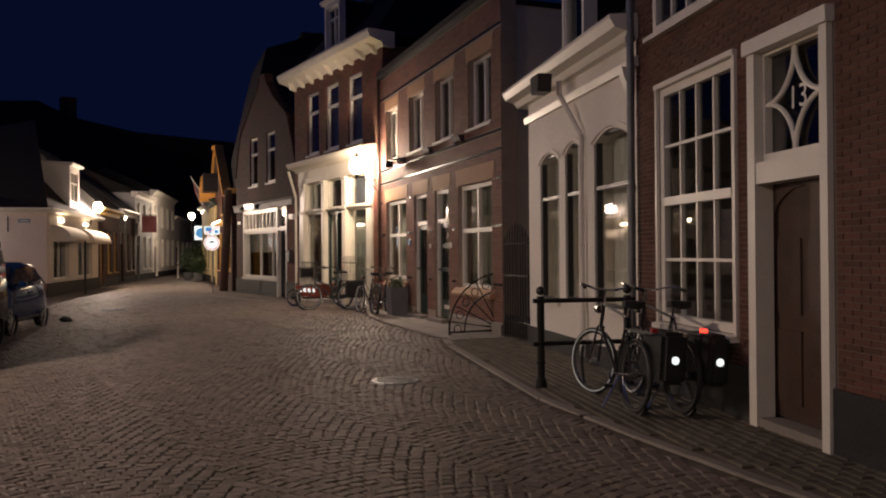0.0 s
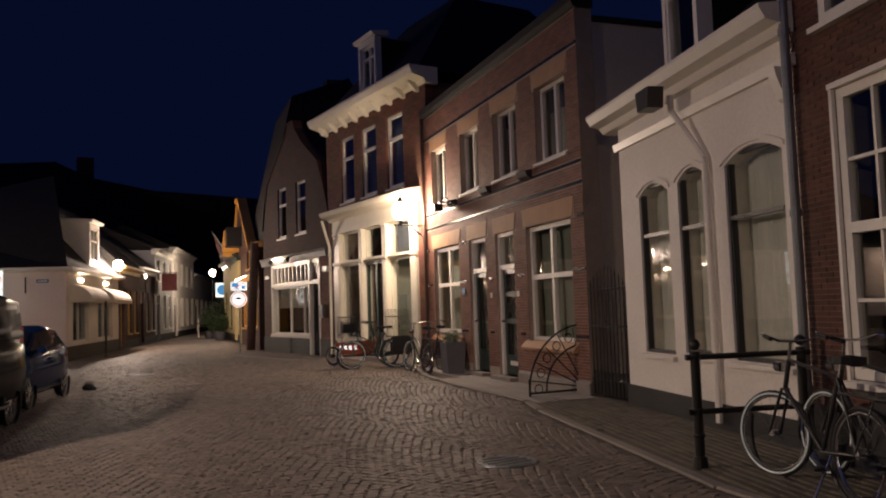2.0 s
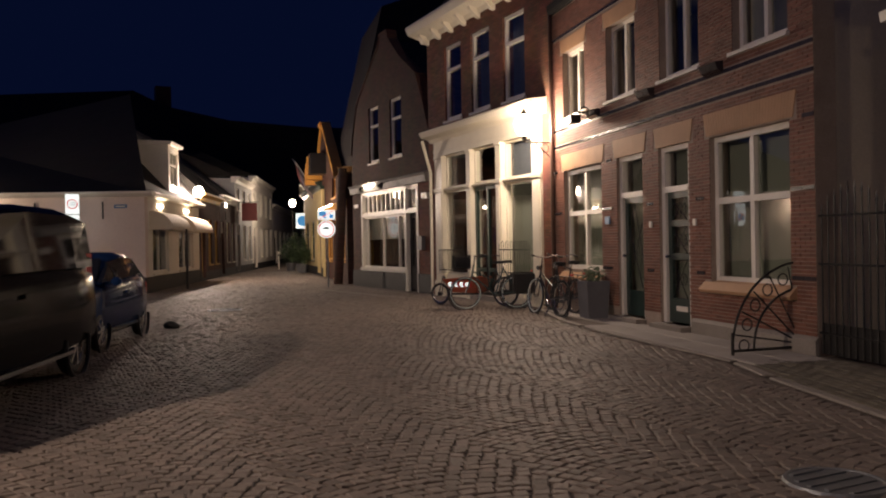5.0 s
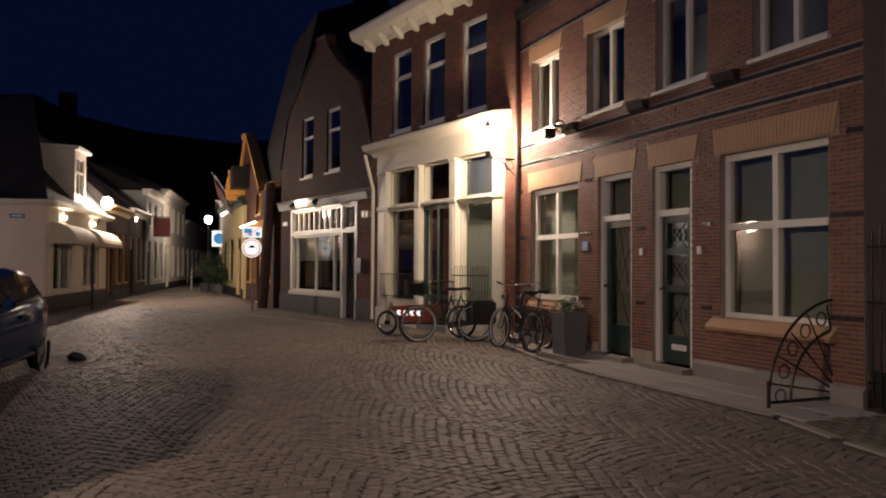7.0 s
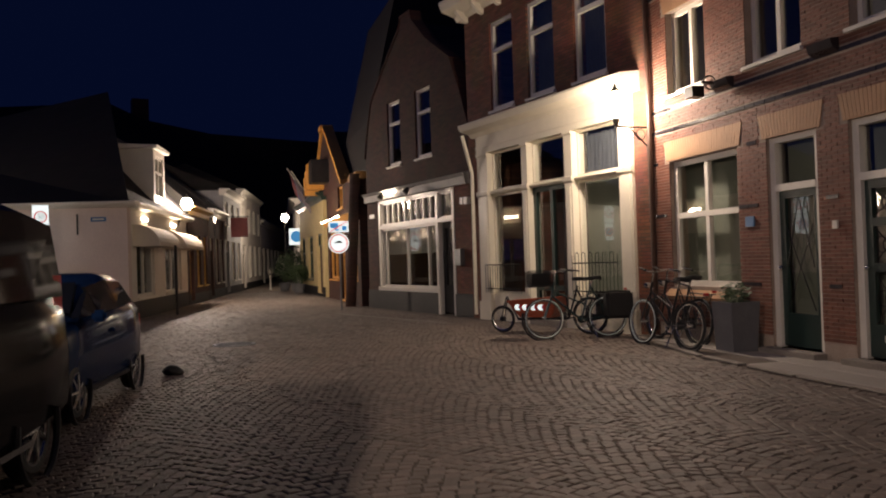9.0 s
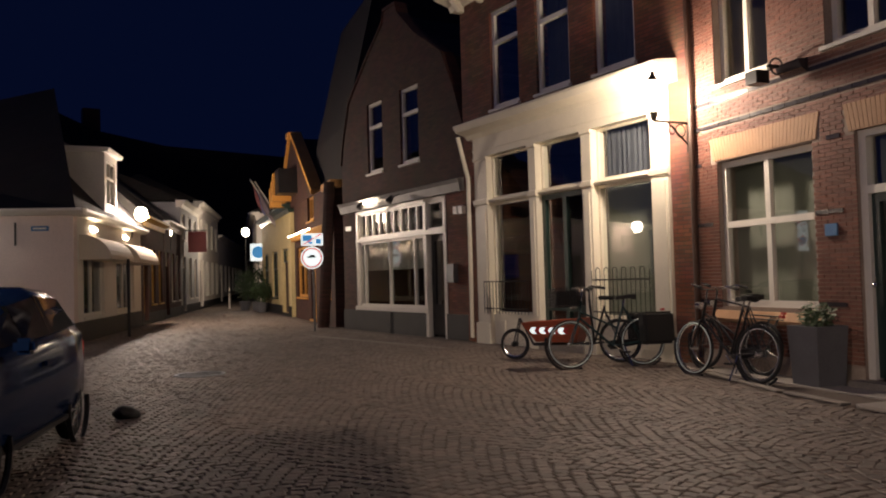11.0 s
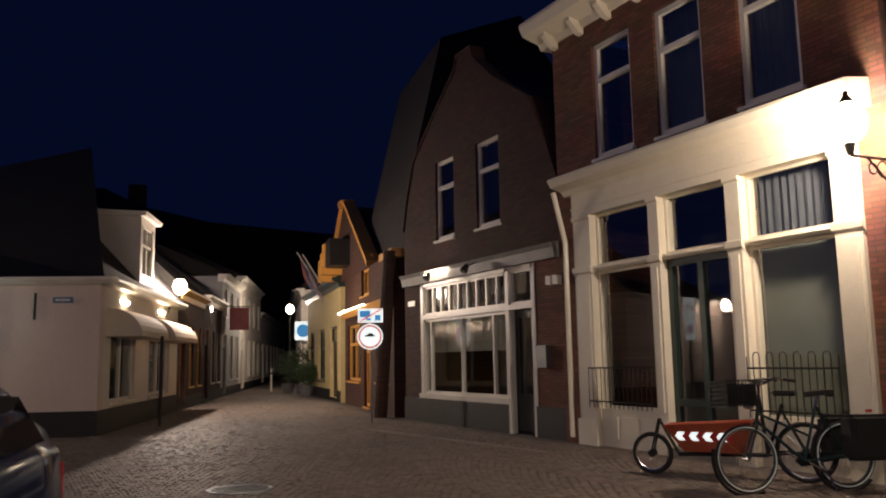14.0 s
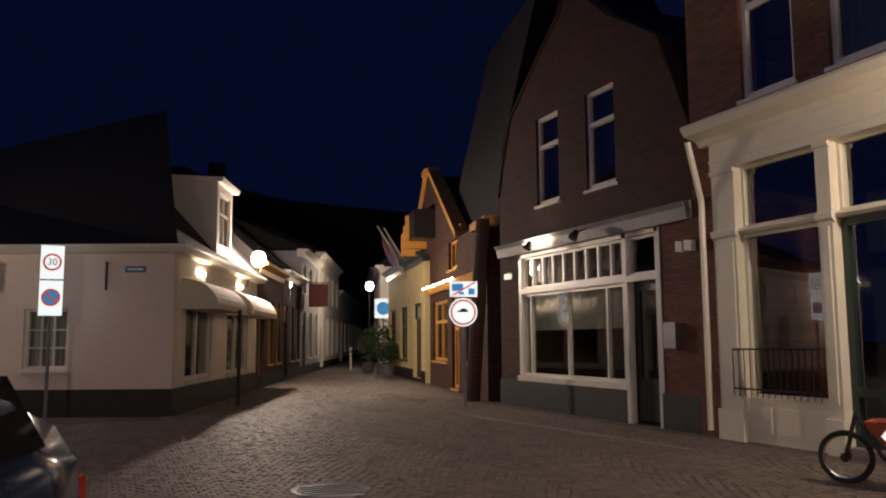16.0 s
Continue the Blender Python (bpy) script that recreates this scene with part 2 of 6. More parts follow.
def tube(bm, p, q, r, sides=8, r2=None):
    p, q = Vector(p), Vector(q)
    w = (q - p).normalized()
    x = w.orthogonal().normalized()
    y = w.cross(x)
    rings = []
    for c, rad in ((p, r), (q, r if r2 is None else r2)):
        rings.append([bm.verts.new(c + rad * (math.cos(2 * math.pi * k / sides) * x + math.sin(2 * math.pi * k / sides) * y)) for k in range(sides)])
    for k in range(sides):
        j = (k + 1) % sides
        bm.faces.new((rings[0][k], rings[0][j], rings[1][j], rings[1][k]))
    bm.faces.new(rings[0])
    bm.faces.new(rings[1])
    return bm


def ring(bm, centre, axis, radius, r, n=36, m=6, a0=0.0, a1=2 * math.pi, start=None):
    axis = Vector(axis).normalized()
    x = Vector(start).normalized() if start else axis.orthogonal().normalized()
    y = axis.cross(x)
    closed = abs(a1 - a0 - 2 * math.pi) < 1e-4
    rows = []
    for i in range(n if closed else n + 1):
        a = a0 + (a1 - a0) * i / n
        e = math.cos(a) * x + math.sin(a) * y
        rows.append([bm.verts.new(Vector(centre) + (radius + r * math.cos(2 * math.pi * k / m)) * e + r * math.sin(2 * math.pi * k / m) * axis) for k in range(m)])
    for i in range(len(rows) if closed else len(rows) - 1):
        p, q = rows[i], rows[(i + 1) % len(rows)]
        for k in range(m):
            bm.faces.new((p[k], q[k], q[(k + 1) % m], p[(k + 1) % m]))
    return bm


def ball(bm, c, r, squash=1.0, u=12, v=8):
    bmesh.ops.create_uvsphere(bm, u_segments=u, v_segments=v, radius=r, matrix=Matrix.Translation(c) @ Matrix.Diagonal((1, 1, squash, 1)))
    return bm


def wall(bm, f, s0, s1, z0, z1, thick, holes, face=0.0):
    ss = sorted({s0, s1, *[min(max(h[i], s0), s1) for h in holes for i in (0, 1)]})
    zs = sorted({z0, z1, *[min(max(h[i], z0), z1) for h in holes for i in (2, 3)]})
    for a, b in zip(ss, ss[1:]):
        for c, d in zip(zs, zs[1:]):
            ms, mz = (a + b) / 2, (c + d) / 2
            if not any(h[0] < ms < h[1] and h[2] < mz < h[3] for h in holes):
                box(bm, f, a, b, face - thick, face, c, d)
    return bm


def window(house, f, s0, s1, z0, z1, material=WHITE, cols=1, rows=1, bar=0.03, frame_w=0.07, depth=0.1, cuts_s=(), cuts_z=(), sill=True, behind=None, behind_from=0.0, name="window", sill_mat=None, proud=0.0):
    """A window set in an opening: outer frame, heavy cuts, thin glazing bars, panes of glass and what hangs behind."""
    bm = bmesh.new()
    d0, d1 = -depth - 0.05 + proud, -depth + 0.02 + proud
    for a, b, c, d in ((s0, s0 + frame_w, z0, z1), (s1 - frame_w, s1, z0, z1), (s0 + frame_w, s1 - frame_w, z0, z0 + frame_w), (s0 + frame_w, s1 - frame_w, z1 - frame_w, z1)):
        box(bm, f, a, b, d0, d1, c, d)
    for s in cuts_s:
        box(bm, f, s - frame_w / 2, s + frame_w / 2, d0, d1 + 0.004, z0 + frame_w, z1 - frame_w)
    for z in cuts_z:
        box(bm, f, s0 + frame_w, s1 - frame_w, d0, d1 + 0.012, z - frame_w / 2, z + frame_w / 2)
    w = part(name, bm, material, house)
    ss = [s0 + frame_w, *[x for s in sorted(cuts_s) for x in (s - frame_w / 2, s + frame_w / 2)], s1 - frame_w]
    zs = [z0 + frame_w, *[x for z in sorted(cuts_z) for x in (z - frame_w / 2, z + frame_w / 2)], z1 - frame_w]
    for i in range(0, len(ss), 2):
        for j in range(0, len(zs), 2):
            a, b, c, d = ss[i], ss[i + 1], zs[j], zs[j + 1]
            bm = bmesh.new()
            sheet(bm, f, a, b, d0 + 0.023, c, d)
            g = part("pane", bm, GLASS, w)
            g.visible_shadow = False
            if cols * rows > 1:
                bm = bmesh.new()
                for k in range(1, cols):
                    s = a + (b - a) * k / cols
                    box(bm, f, s - bar / 2, s + bar / 2, d0 + 0.01, d1 - 0.015, c, d)
                for k in range(1, rows):
                    z = c + (d - c) * k / rows
                    box(bm, f, a, b, d0 + 0.012, d1 - 0.012, z - bar / 2, z + bar / 2)
                part("glazing_bar", bm, material, w)
    if sill:
        bm = profile(bmesh.new(), f, s0 - 0.04, s1 + 0.04, ((-depth, z0 - 0.07), (0.06 + proud, z0 - 0.07), (0.06 + proud, z0 - 0.02), (-depth, z0)))
        part("sill", bm, sill_mat or material, w)
    if behind:
        bm = bmesh.new()
        n = max(8, int((s1 - s0) / 0.035))
        zb = z0 + (z1 - z0) * behind_from
        cols_v = []
        for k in range(n + 1):
            s = s0 - 0.02 + (s1 - s0 + 0.04) * k / n
            d = d0 - 0.16 + (0.022 * math.sin(k * 1.9) if behind in (CURTAIN, DARK_CURTAIN) else 0)
            cols_v.append((bm.verts.new(f(s, d, zb)), bm.verts.new(f(s, d, z1))))
        for p, q in zip(cols_v, cols_v[1:]):
            bm.faces.new((p[0], q[0], q[1], p[1]))
        part("curtain" if behind in (CURTAIN, DARK_CURTAIN) else "blind", bm, behind, w)
    return w


def shell(house, f, s0, s1, z1, deep, material, thick=0.25, back=True):
    """Side and back walls, floor slab above and a dim room that close a house behind its front."""
    bm = bmesh.new()
    box(bm, f, s0, s0 + thick, -deep, -thick, 0, z1)
    part("side_wall", bm, material, house)
    bm = box(bmesh.new(), f, s1 - thick, s1, -deep, -thick, 0, z1)
    part("side_wall", bm, material, house)
    bm = box(bmesh.new(), f, s0 + thick, s1 - thick, -deep, -deep + thick, 0, z1)
    part("back_wall", bm, material, house)
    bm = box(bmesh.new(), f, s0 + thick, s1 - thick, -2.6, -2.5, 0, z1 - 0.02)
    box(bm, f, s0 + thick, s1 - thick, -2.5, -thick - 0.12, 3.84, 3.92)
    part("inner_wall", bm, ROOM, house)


def brick_field(house, f, s0, s1, z0, z1, holes, piece_mat, field_mat, pick, length=0.18, course=0.049, gap=0.008, proud=0.006, skip=None):
    """Bricks proud of a recessed mortar face: those inside pick (s0, s1, z0, z1) as pieces, the others as one field."""
    rnd = random.Random(5)
    verts, faces, shared, count = [], [], {}, 0
    z, row = z0, 0
    while z + course <= z1 + 1e-6:
        s = s0 - (length / 2 if row % 2 else 0)
        while s < s1:
            a, b = max(s, s0) + gap / 2, min(s + length, s1) - gap / 2
            s += length
            spans = [(a, b)]
            for h in holes:
                if h[2] < z + course - 0.012 and h[3] > z + 0.012:
                    cut = []
                    for p, q in spans:
                        if h[1] <= p or h[0] >= q:
                            cut.append((p, q))
                        else:
                            cut += [(p, h[0])] if h[0] - p > 0.02 else []
                            cut += [(h[1], q)] if q - h[1] > 0.02 else []
                    spans = cut
            for p, q in spans:
                if q - p < 0.02 or (skip and skip((p + q) / 2, z)):
                    continue
                d = proud + rnd.uniform(-0.002, 0.003)
                if pick and count < 300 and pick[0] < p and q < pick[1] and pick[2] < z < pick[3] and abs(q - p - length + gap) < 1e-4:
                    key = 0
                    if key not in shared:
                        me = bpy.data.meshes.new("brick")
                        bm = box(bmesh.new(), lambda x, y, w: Vector((x, y, w)), 0, length - gap, -0.01, proud, 0, course - gap)
                        bmesh.ops.recalc_face_normals(bm, faces=bm.faces)
                        bm.to_mesh(me)
                        bm.free()
                        me.materials.append(piece_mat)
                        shared[key] = me
                    ob = part("brick", shared[key], None, house)
                    turn = Matrix((( f.u.x, f.n.x, 0, 0), (f.u.y, f.n.y, 0, 0), (0, 0, 1, 0), (0, 0, 0, 1)))
                    ob.matrix_basis = Matrix.Translation(f(p, d - proud, z)) @ turn
                    count += 1
                    continue
                k = len(verts)
                for ss in (p, q):
                    for dd in (-0.01, d):
                        for zz in (z, z + course - gap):
                            verts.append(f(ss, dd, zz))
                faces += [tuple(k + i for i in c) for c in CORNERS]
        z += course
        row += 1
    me = bpy.data.meshes.new("brickwork")
    me.from_pydata(verts, [], faces)
    me.materials.append(field_mat)
    bm = bmesh.new()
    bm.from_mesh(me)
    bmesh.ops.recalc_face_normals(bm, faces=bm.faces)
    bm.to_mesh(me)
    bm.free()
    ob = part("brickwork", me, None, house)
    tagged(ob, kind="stuff")


# ---- ground ----
bm = bmesh.new()
bm.faces.new([bm.verts.new(v) for v in ((-400, -400, 0), (400, -400, 0), (400, 400, 0), (-400, 400, 0))])
ground = part("ground", bm, SAND)
tagged(ground, "brown sandy street bed between the setts", "ground", kind="structure")

KERB = [(3.4, -3.0), (4.45, 3.2), (4.72, 4.6), (5.16, 6.4), (6.9, 10.85), (7.45, 11.95), (8.05, 15.0), (8.6, 17.0), (9.3, 18.6), (9.75, 19.6)]


def kerb_x(y):
    for (x0, y0), (x1, y1) in zip(KERB, KERB[1:]):
        if y0 <= y <= y1:
            return x0 + (x1 - x0) * (y - y0) / (y1 - y0)
    return 9.9 if y < 32.4 else 9.9 + (y - 32.4) * 0.2


def left_x(y):
    return -5 if y < 31.5 else (3.2 + (y - 32.35) * 0.37 if y > 32.35 else 3.0)


# ---- house with the old door ----
OLD = Run((5.5, 3.48), (6.56, 6.12))
old_house = thing("townhouse", OLD(1, 0, 0), "old dark red brick house with white sash window and panelled door", "house", "row of houses")
HOLES_OLD = [(-0.02, 1.04, 0, 3.26), (1.3, 2.84, 0.76, 3.24), (1.5, 3.0, 3.86, 5.6)]
bm = wall(bmesh.new(), OLD, -1.4, 3.42, 0, 6.4, 0.3, HOLES_OLD)
part("wall", bm, MORTAR, old_house)
bm = wall(bmesh.new(), OLD, -1.4, 3.42, 0, 0.5, 0.02, HOLES_OLD, face=0.022)
part("plinth", bm, PLINTH, old_house, "black tarred plinth")
shell(old_house, OLD, -1.4, 3.42, 6.4, 6, MORTAR)
bm = prism(bmesh.new(), OLD, ((-1.5, 6.4), (3.5, 6.4), (3.5, 6.6), (-1.5, 6.6)), -6, 0.3)
part("roof", bm, TILE_ROOF, old_house)
window(old_house, OLD, 1.3, 2.84, 0.76, 3.24, cols=4, rows=2, cuts_z=(2.03,), frame_w=0.09, depth=0.06, proud=0.03)
window(old_house, OLD, 1.5, 3.0, 3.86, 5.6, cols=4, rows=2, cuts_z=(4.75,), frame_w=0.09, depth=0.06, proud=0.03)
bm = bmesh.new()
for s0, s1 in ((1.26, 1.3), (2.84, 2.88)):
    box(bm, OLD, s0, s1, 0.0, 0.035, 0.72, 3.24)
box(bm, OLD, 1.26, 2.88, 0.0, 0.05, 3.24, 3.29)
part("trim", bm, WHITE, old_house)
# door, fanlight and their surround
bm = bmesh.new()
box(bm, OLD, -0.03, 0.06, -0.12, 0.05, 0, 3.22)
box(bm, OLD, 0.92, 1.03, -0.12, 0.05, 0, 3.22)
box(bm, OLD, -0.06, 1.06, -0.12, 0.08, 3.16, 3.28)
box(bm, OLD, 0.06, 0.96, -0.12, 0.04, 2.06, 2.24)
part("door_frame", bm, WHITE, old_house)
bm = bmesh.new()
arch = [(0.06, 0.12), (0.06, 1.75)] + [(0.51 - 0.45 * math.cos(a), 1.65 + 0.37 * math.sin(a)) for a in np.linspace(0.15, math.pi - 0.15, 11)] + [(0.96, 1.75), (0.96, 0.12)]
prism(bm, OLD, arch, -0.2, -0.14)
door = part("door", bm, BROWN_DOOR, old_house)
for s0, s1, z0, z1 in ((0.14, 0.46, 0.25, 0.85), (0.56, 0.88, 0.25, 0.85), (0.14, 0.46, 0.98, 1.6), (0.56, 0.88, 0.98, 1.6)):
    part("panel", box(bmesh.new(), OLD, s0, s1, -0.141, -0.125, z0, z1), BROWN_DOOR, door)
bm = prism(bmesh.new(), OLD, [(0.06, 1.7), (0.06, 2.06), (0.96, 2.06), (0.96, 1.7)] + arch[-3:1:-1], -0.15, -0.12)
part("spandrel", bm, BROWN_DOOR, door)
bm = box(bmesh.new(), OLD, 0.06, 0.92, -0.25, 0.03, 0, 0.1)
part("doorstep", bm, STONE, old_house)
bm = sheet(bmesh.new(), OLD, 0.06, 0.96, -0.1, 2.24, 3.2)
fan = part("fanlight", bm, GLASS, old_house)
fan.visible_shadow = False
bm = bmesh.new()
box(bm, OLD, 0.06, 0.13, -0.1, -0.03, 2.24, 3.2)
box(bm, OLD, 0.89, 0.96, -0.1, -0.03, 2.24, 3.2)
box(bm, OLD, 0.13, 0.89, -0.1, -0.03, 2.24, 2.31)
box(bm, OLD, 0.13, 0.89, -0.1, -0.03, 3.13, 3.2)
for sx, sz in ((1, 1), (1, -1), (-1, 1), (-1, -1)):
    pts = [OLD(0.51 + sx * 0.38 * (1 - math.cos(a)) , -0.06, 2.72 + sz * 0.43 * (1 - math.sin(a))) for a in np.linspace(0.0, math.pi / 2, 9)]
    for p, q in zip(pts, pts[1:]):
        tube(bm, p, q, 0.022, 6)
part("tracery", bm, WHITE, fan, "white curved tracery bars")


def lettering(text, f, s, d, z, size, material, parent, name="lettering", flip=1):
    cu = bpy.data.curves.new(name, "FONT")
    cu.body, cu.size, cu.align_x, cu.align_y, cu.extrude = text, size, "CENTER", "CENTER", 0.002
    tmp = bpy.data.objects.new(name, cu)
    scene.collection.objects.link(tmp)
    bpy.context.view_layer.update()
    me = bpy.data.meshes.new_from_object(tmp.evaluated_get(bpy.context.evaluated_depsgraph_get()))
    bpy.data.objects.remove(tmp)
    right = -f.u * flip
    m = Matrix(((right.x, 0, f.n.x, 0), (right.y, 0, f.n.y, 0), (0, 1, 0, 0), (0, 0, 0, 1)))
    me.transform(Matrix.Translation(f(s, d, z)) @ m)
    me.materials.clear()
    me.materials.append(material)
    return part(name, me, None, parent)


lettering("13", OLD, 0.51, -0.085, 2.72, 0.26, WHITE, fan)
# rain pipe between the two houses
bm = tube(bmesh.new(), OLD(3.36, 0.1, 0.1), OLD(3.36, 0.1, 6.3), 0.045, 10)
for z in (0.6, 2.2, 3.9):
    tube(bm, OLD(3.36, 0.1, z), OLD(3.36, 0.1, z + 0.06), 0.056, 10)
part("rain_pipe", bm, ZINC, old_house)

# ---- low white house ----
LOW = Run((6.95, 7.1), (8.56, 11.38))
low_house = thing("townhouse", LOW(1, 0, 0), "low white painted house with arched windows and moulded cornice", "house", "row of houses")
ARCHED = [(-0.22, 0.84, 0.8, 3.04), (1.26, 1.95, 0.82, 3.03), (2.22, 3.08, 0.78, 3.0)]
bm = wall(bmesh.new(), LOW, -0.52, 3.68, 0, 4.05, 0.3, ARCHED)
for a, b, c, d in ARCHED:                                     # arched heads
    n = 10
    top = [(a + (b - a) * k / n, d - 0.14 * (2 * k / n - 1) ** 2) for k in range(n + 1)]
    part("arch_head", prism(bmesh.new(), LOW, [(a, d + 0.02)] + top + [(b, d + 0.02)], -0.29, 0.002), PLASTER, low_house)
part("wall", bm, PLASTER, low_house)
bm = wall(bmesh.new(), LOW, -0.5, 3.72, 0, 0.3, 0.02, [], face=0.022)
part("plinth", bm, PLINTH, low_house, "black plinth")
shell(low_house, LOW, -0.52, 3.68, 4.05, 5, PLASTER)
for a, b, c, d in ARCHED:
    window(low_house, LOW, a, b, c, d, BLACK, cuts_z=(2.33,), frame_w=0.045, depth=0.05, behind=CURTAIN, sill_mat=PLASTER)
    bm = bmesh.new()
    n = 12
    for k in range(n):
        p0, p1 = [(a - 0.06 + (b - a + 0.12) * q / n, d + 0.03 - 0.15 * (2 * q / n - 1) ** 2) for q in (k, k + 1)]
        prism(bm, LOW, (p0, p1, (p1[0], p1[1] + 0.05), (p0[0], p0[1] + 0.05)), 0.0, 0.022)
    bmesh.ops.remove_doubles(bm, verts=bm.verts, dist=1e-4)
    part("window_surround", bm, PLASTER, low_house)
bm = profile(bmesh.new(), LOW, -0.55, 3.74, ((0, 3.62), (0.05, 3.62), (0.07, 3.72), (0.03, 3.74), (0, 3.74)))
part("string_moulding", bm, WHITE, low_house)
bm = profile(bmesh.new(), LOW, -0.55, 4.0, ((-0.1, 3.92), (0.1, 3.94), (0.16, 4.02), (0.3, 4.06), (0.36, 4.16), (0.36, 4.2), (-0.1, 4.24)))
part("cornice", bm, WHITE, low_house)
bm = prism(bmesh.new(), lambda s, d, z: LOW(d, s, z), ((0.05, 4.22), (-2.6, 6.6), (-5.0, 4.22)), -0.5, 3.66)
part("roof", bm, TILE_ROOF, low_house, "dark tiled roof")
bm = wall(bmesh.new(), LOW, 1.42, 2.3, 4.24, 5.75, 0.2, [(1.5, 2.22, 4.32, 5.65)], face=-0.1)
dormer = part("dormer", bm, WHITE, low_house)
bm = box(bmesh.new(), LOW, 1.46, 2.26, -1.9, -0.7, 4.24, 5.73)
box(bm, LOW, 1.46, 1.5, -0.7, -0.3, 4.24, 5.73)
box(bm, LOW, 2.22, 2.26, -0.7, -0.3, 4.24, 5.73)
part("dormer_cheek", bm, TILE_ROOF, low_house)
window(low_house, LOW, 1.5, 2.22, 4.32, 5.65, frame_w=0.05, depth=0.14, cuts_z=(5.3,), sill=False, name="dormer_window")
bm = tube(bmesh.new(), LOW(1.12, 0.07, 0.1), LOW(1.12, 0.07, 3.05), 0.04)
tube(bm, LOW(1.12, 0.07, 3.05), LOW(1.62, 0.2, 3.72), 0.04)
tube(bm, LOW(1.62, 0.2, 3.72), LOW(1.62, 0.2, 3.9), 0.04)
part("rain_pipe", bm, PLASTER, low_house, "white painted rain pipe")
bm = prism(bmesh.new(), LOW, ((1.48, 3.72), (1.76, 3.72), (1.8, 3.96), (1.44, 3.96)), 0.36, 0.56)
part("hopper", bm, BLACK, low_house, "dark rainwater hopper")
bm = profile(bmesh.new(), LOW, -0.42, -0.3, ((0, 3.3), (0.06, 3.34), (0.14, 3.55), (0.16, 3.64), (0, 3.64)))
part("console", bm, WHITE, low_house)

# ---- brick house with four upper windows ----
BRK = Run((8.58, 12.0), (10.1, 19.3))
brick_house = thing("townhouse", BRK(3, 0, 0), "red brick house with pale brick lintels and two panelled doors", "house", "row of houses")
UP = [(0.1, 1.24), (2.05, 3.18), (3.98, 5.08), (6.02, 7.08)]
HOLES_B = [(0.1, 1.82, 0.8, 2.86), (2.38, 3.26, 0.1, 2.88), (3.78, 4.72, 0.1, 2.88), (5.35, 7.1, 0.86, 2.86)] + [(a, b, 3.95, 5.28) for a, b in UP]
bm = wall(bmesh.new(), BRK, -0.34, 7.62, 0, 6.25, 0.3, HOLES_B)
part("wall", bm, MORTAR_RED, brick_house)
shell(brick_house, BRK, -0.3, 7.6, 6.0, 7, PLASTER_CREAM)
bm = box(bmesh.new(), BRK, -0.34, 7.62, -7, -0.3, 6.0, 6.1)
part("roof", bm, TILE_ROOF, brick_house)
bm = profile(bmesh.new(), BRK, -0.4, 7.66, ((-0.3, 6.2), (0.06, 6.2), (0.1, 6.28), (0.1, 6.42), (-0.3, 6.42)))
part("parapet_cap", bm, TILE_ROOF, brick_house)
LINTELS = [(a - 0.14, b + 0.14, 2.88, 3.2) for a, b, c, d in HOLES_B[:4]] + [(a - 0.12, b + 0.12, 5.28, 5.56) for a, b in UP]
for a, b, c, d in LINTELS:
    n = int((b - a) / 0.062)
    for k in range(n):
        s0, s1 = [a + 0.07 + (b - a - 0.14) * q / n for q in (k, k + 1)]
        t0, t1 = [a + (b - a) * q / n for q in (k, k + 1)]
        bm = prism(bmesh.new(), BRK, ((s0 + 0.003, c), (s1 - 0.003, c), (t1 - 0.003, d), (t0 + 0.003, d)), -0.01, 0.014)
        part("lintel_brick", bm, BRICK_PALE, brick_house)
BANDS = [(3.36, 3.41), (1.98, 2.03), (0.9, 0.95), (5.62, 5.67), (3.7, 3.75), (2.84, 2.89)]
for z0, z1 in BANDS:
    s, n = -0.34, 0
    while s < 7.55:
        if not any(h[0] - 0.01 < s + 0.21 and h[1] + 0.01 > s and h[2] < z1 and h[3] > z0 for h in HOLES_B + LINTELS):
            part("glazed_brick", box(bmesh.new(), BRK, s + 0.004, s + 0.206, -0.01, 0.016, z0, z1), BRICK_GLAZED, brick_house)
        s += 0.21
for i, (a, b) in enumerate(UP):
    window(brick_house, BRK, a, b, 3.95, 5.28, WHITE, cuts_s=((a + b) / 2,), frame_w=0.075, depth=0.14)
for s in (1.65, 3.55, 5.55):
    bm = profile(bmesh.new(), BRK, s - 0.2, s + 0.2, ((0, 3.7), (0.1, 3.76), (0.14, 3.86), (0, 3.88)))
    part("corbel", bm, BRICK_GLAZED, brick_house, "dark corbelled brick ledge")
window(brick_house, BRK, 0.1, 1.82, 0.8, 2.86, WHITE, cuts_s=(0.96,), cuts_z=(1.95,), frame_w=0.085, behind=BLIND, behind_from=0.0, sill=False)
window(brick_house, BRK, 5.35, 7.1, 0.86, 2.86, WHITE, cuts_s=(6.22,), cuts_z=(1.98,), frame_w=0.085, behind=BLIND, sill=False)
for a, b in ((0.0, 1.98), (5.25, 7.2)):
    bm = profile(bmesh.new(), BRK, a, b, ((-0.1, 0.83), (0.02, 0.8), (0.12, 0.7), (0.1, 0.66), (-0.02, 0.66)))
    part("brick_sill", bm, BRICK_PALE, brick_house, "sloping pale brick sill")
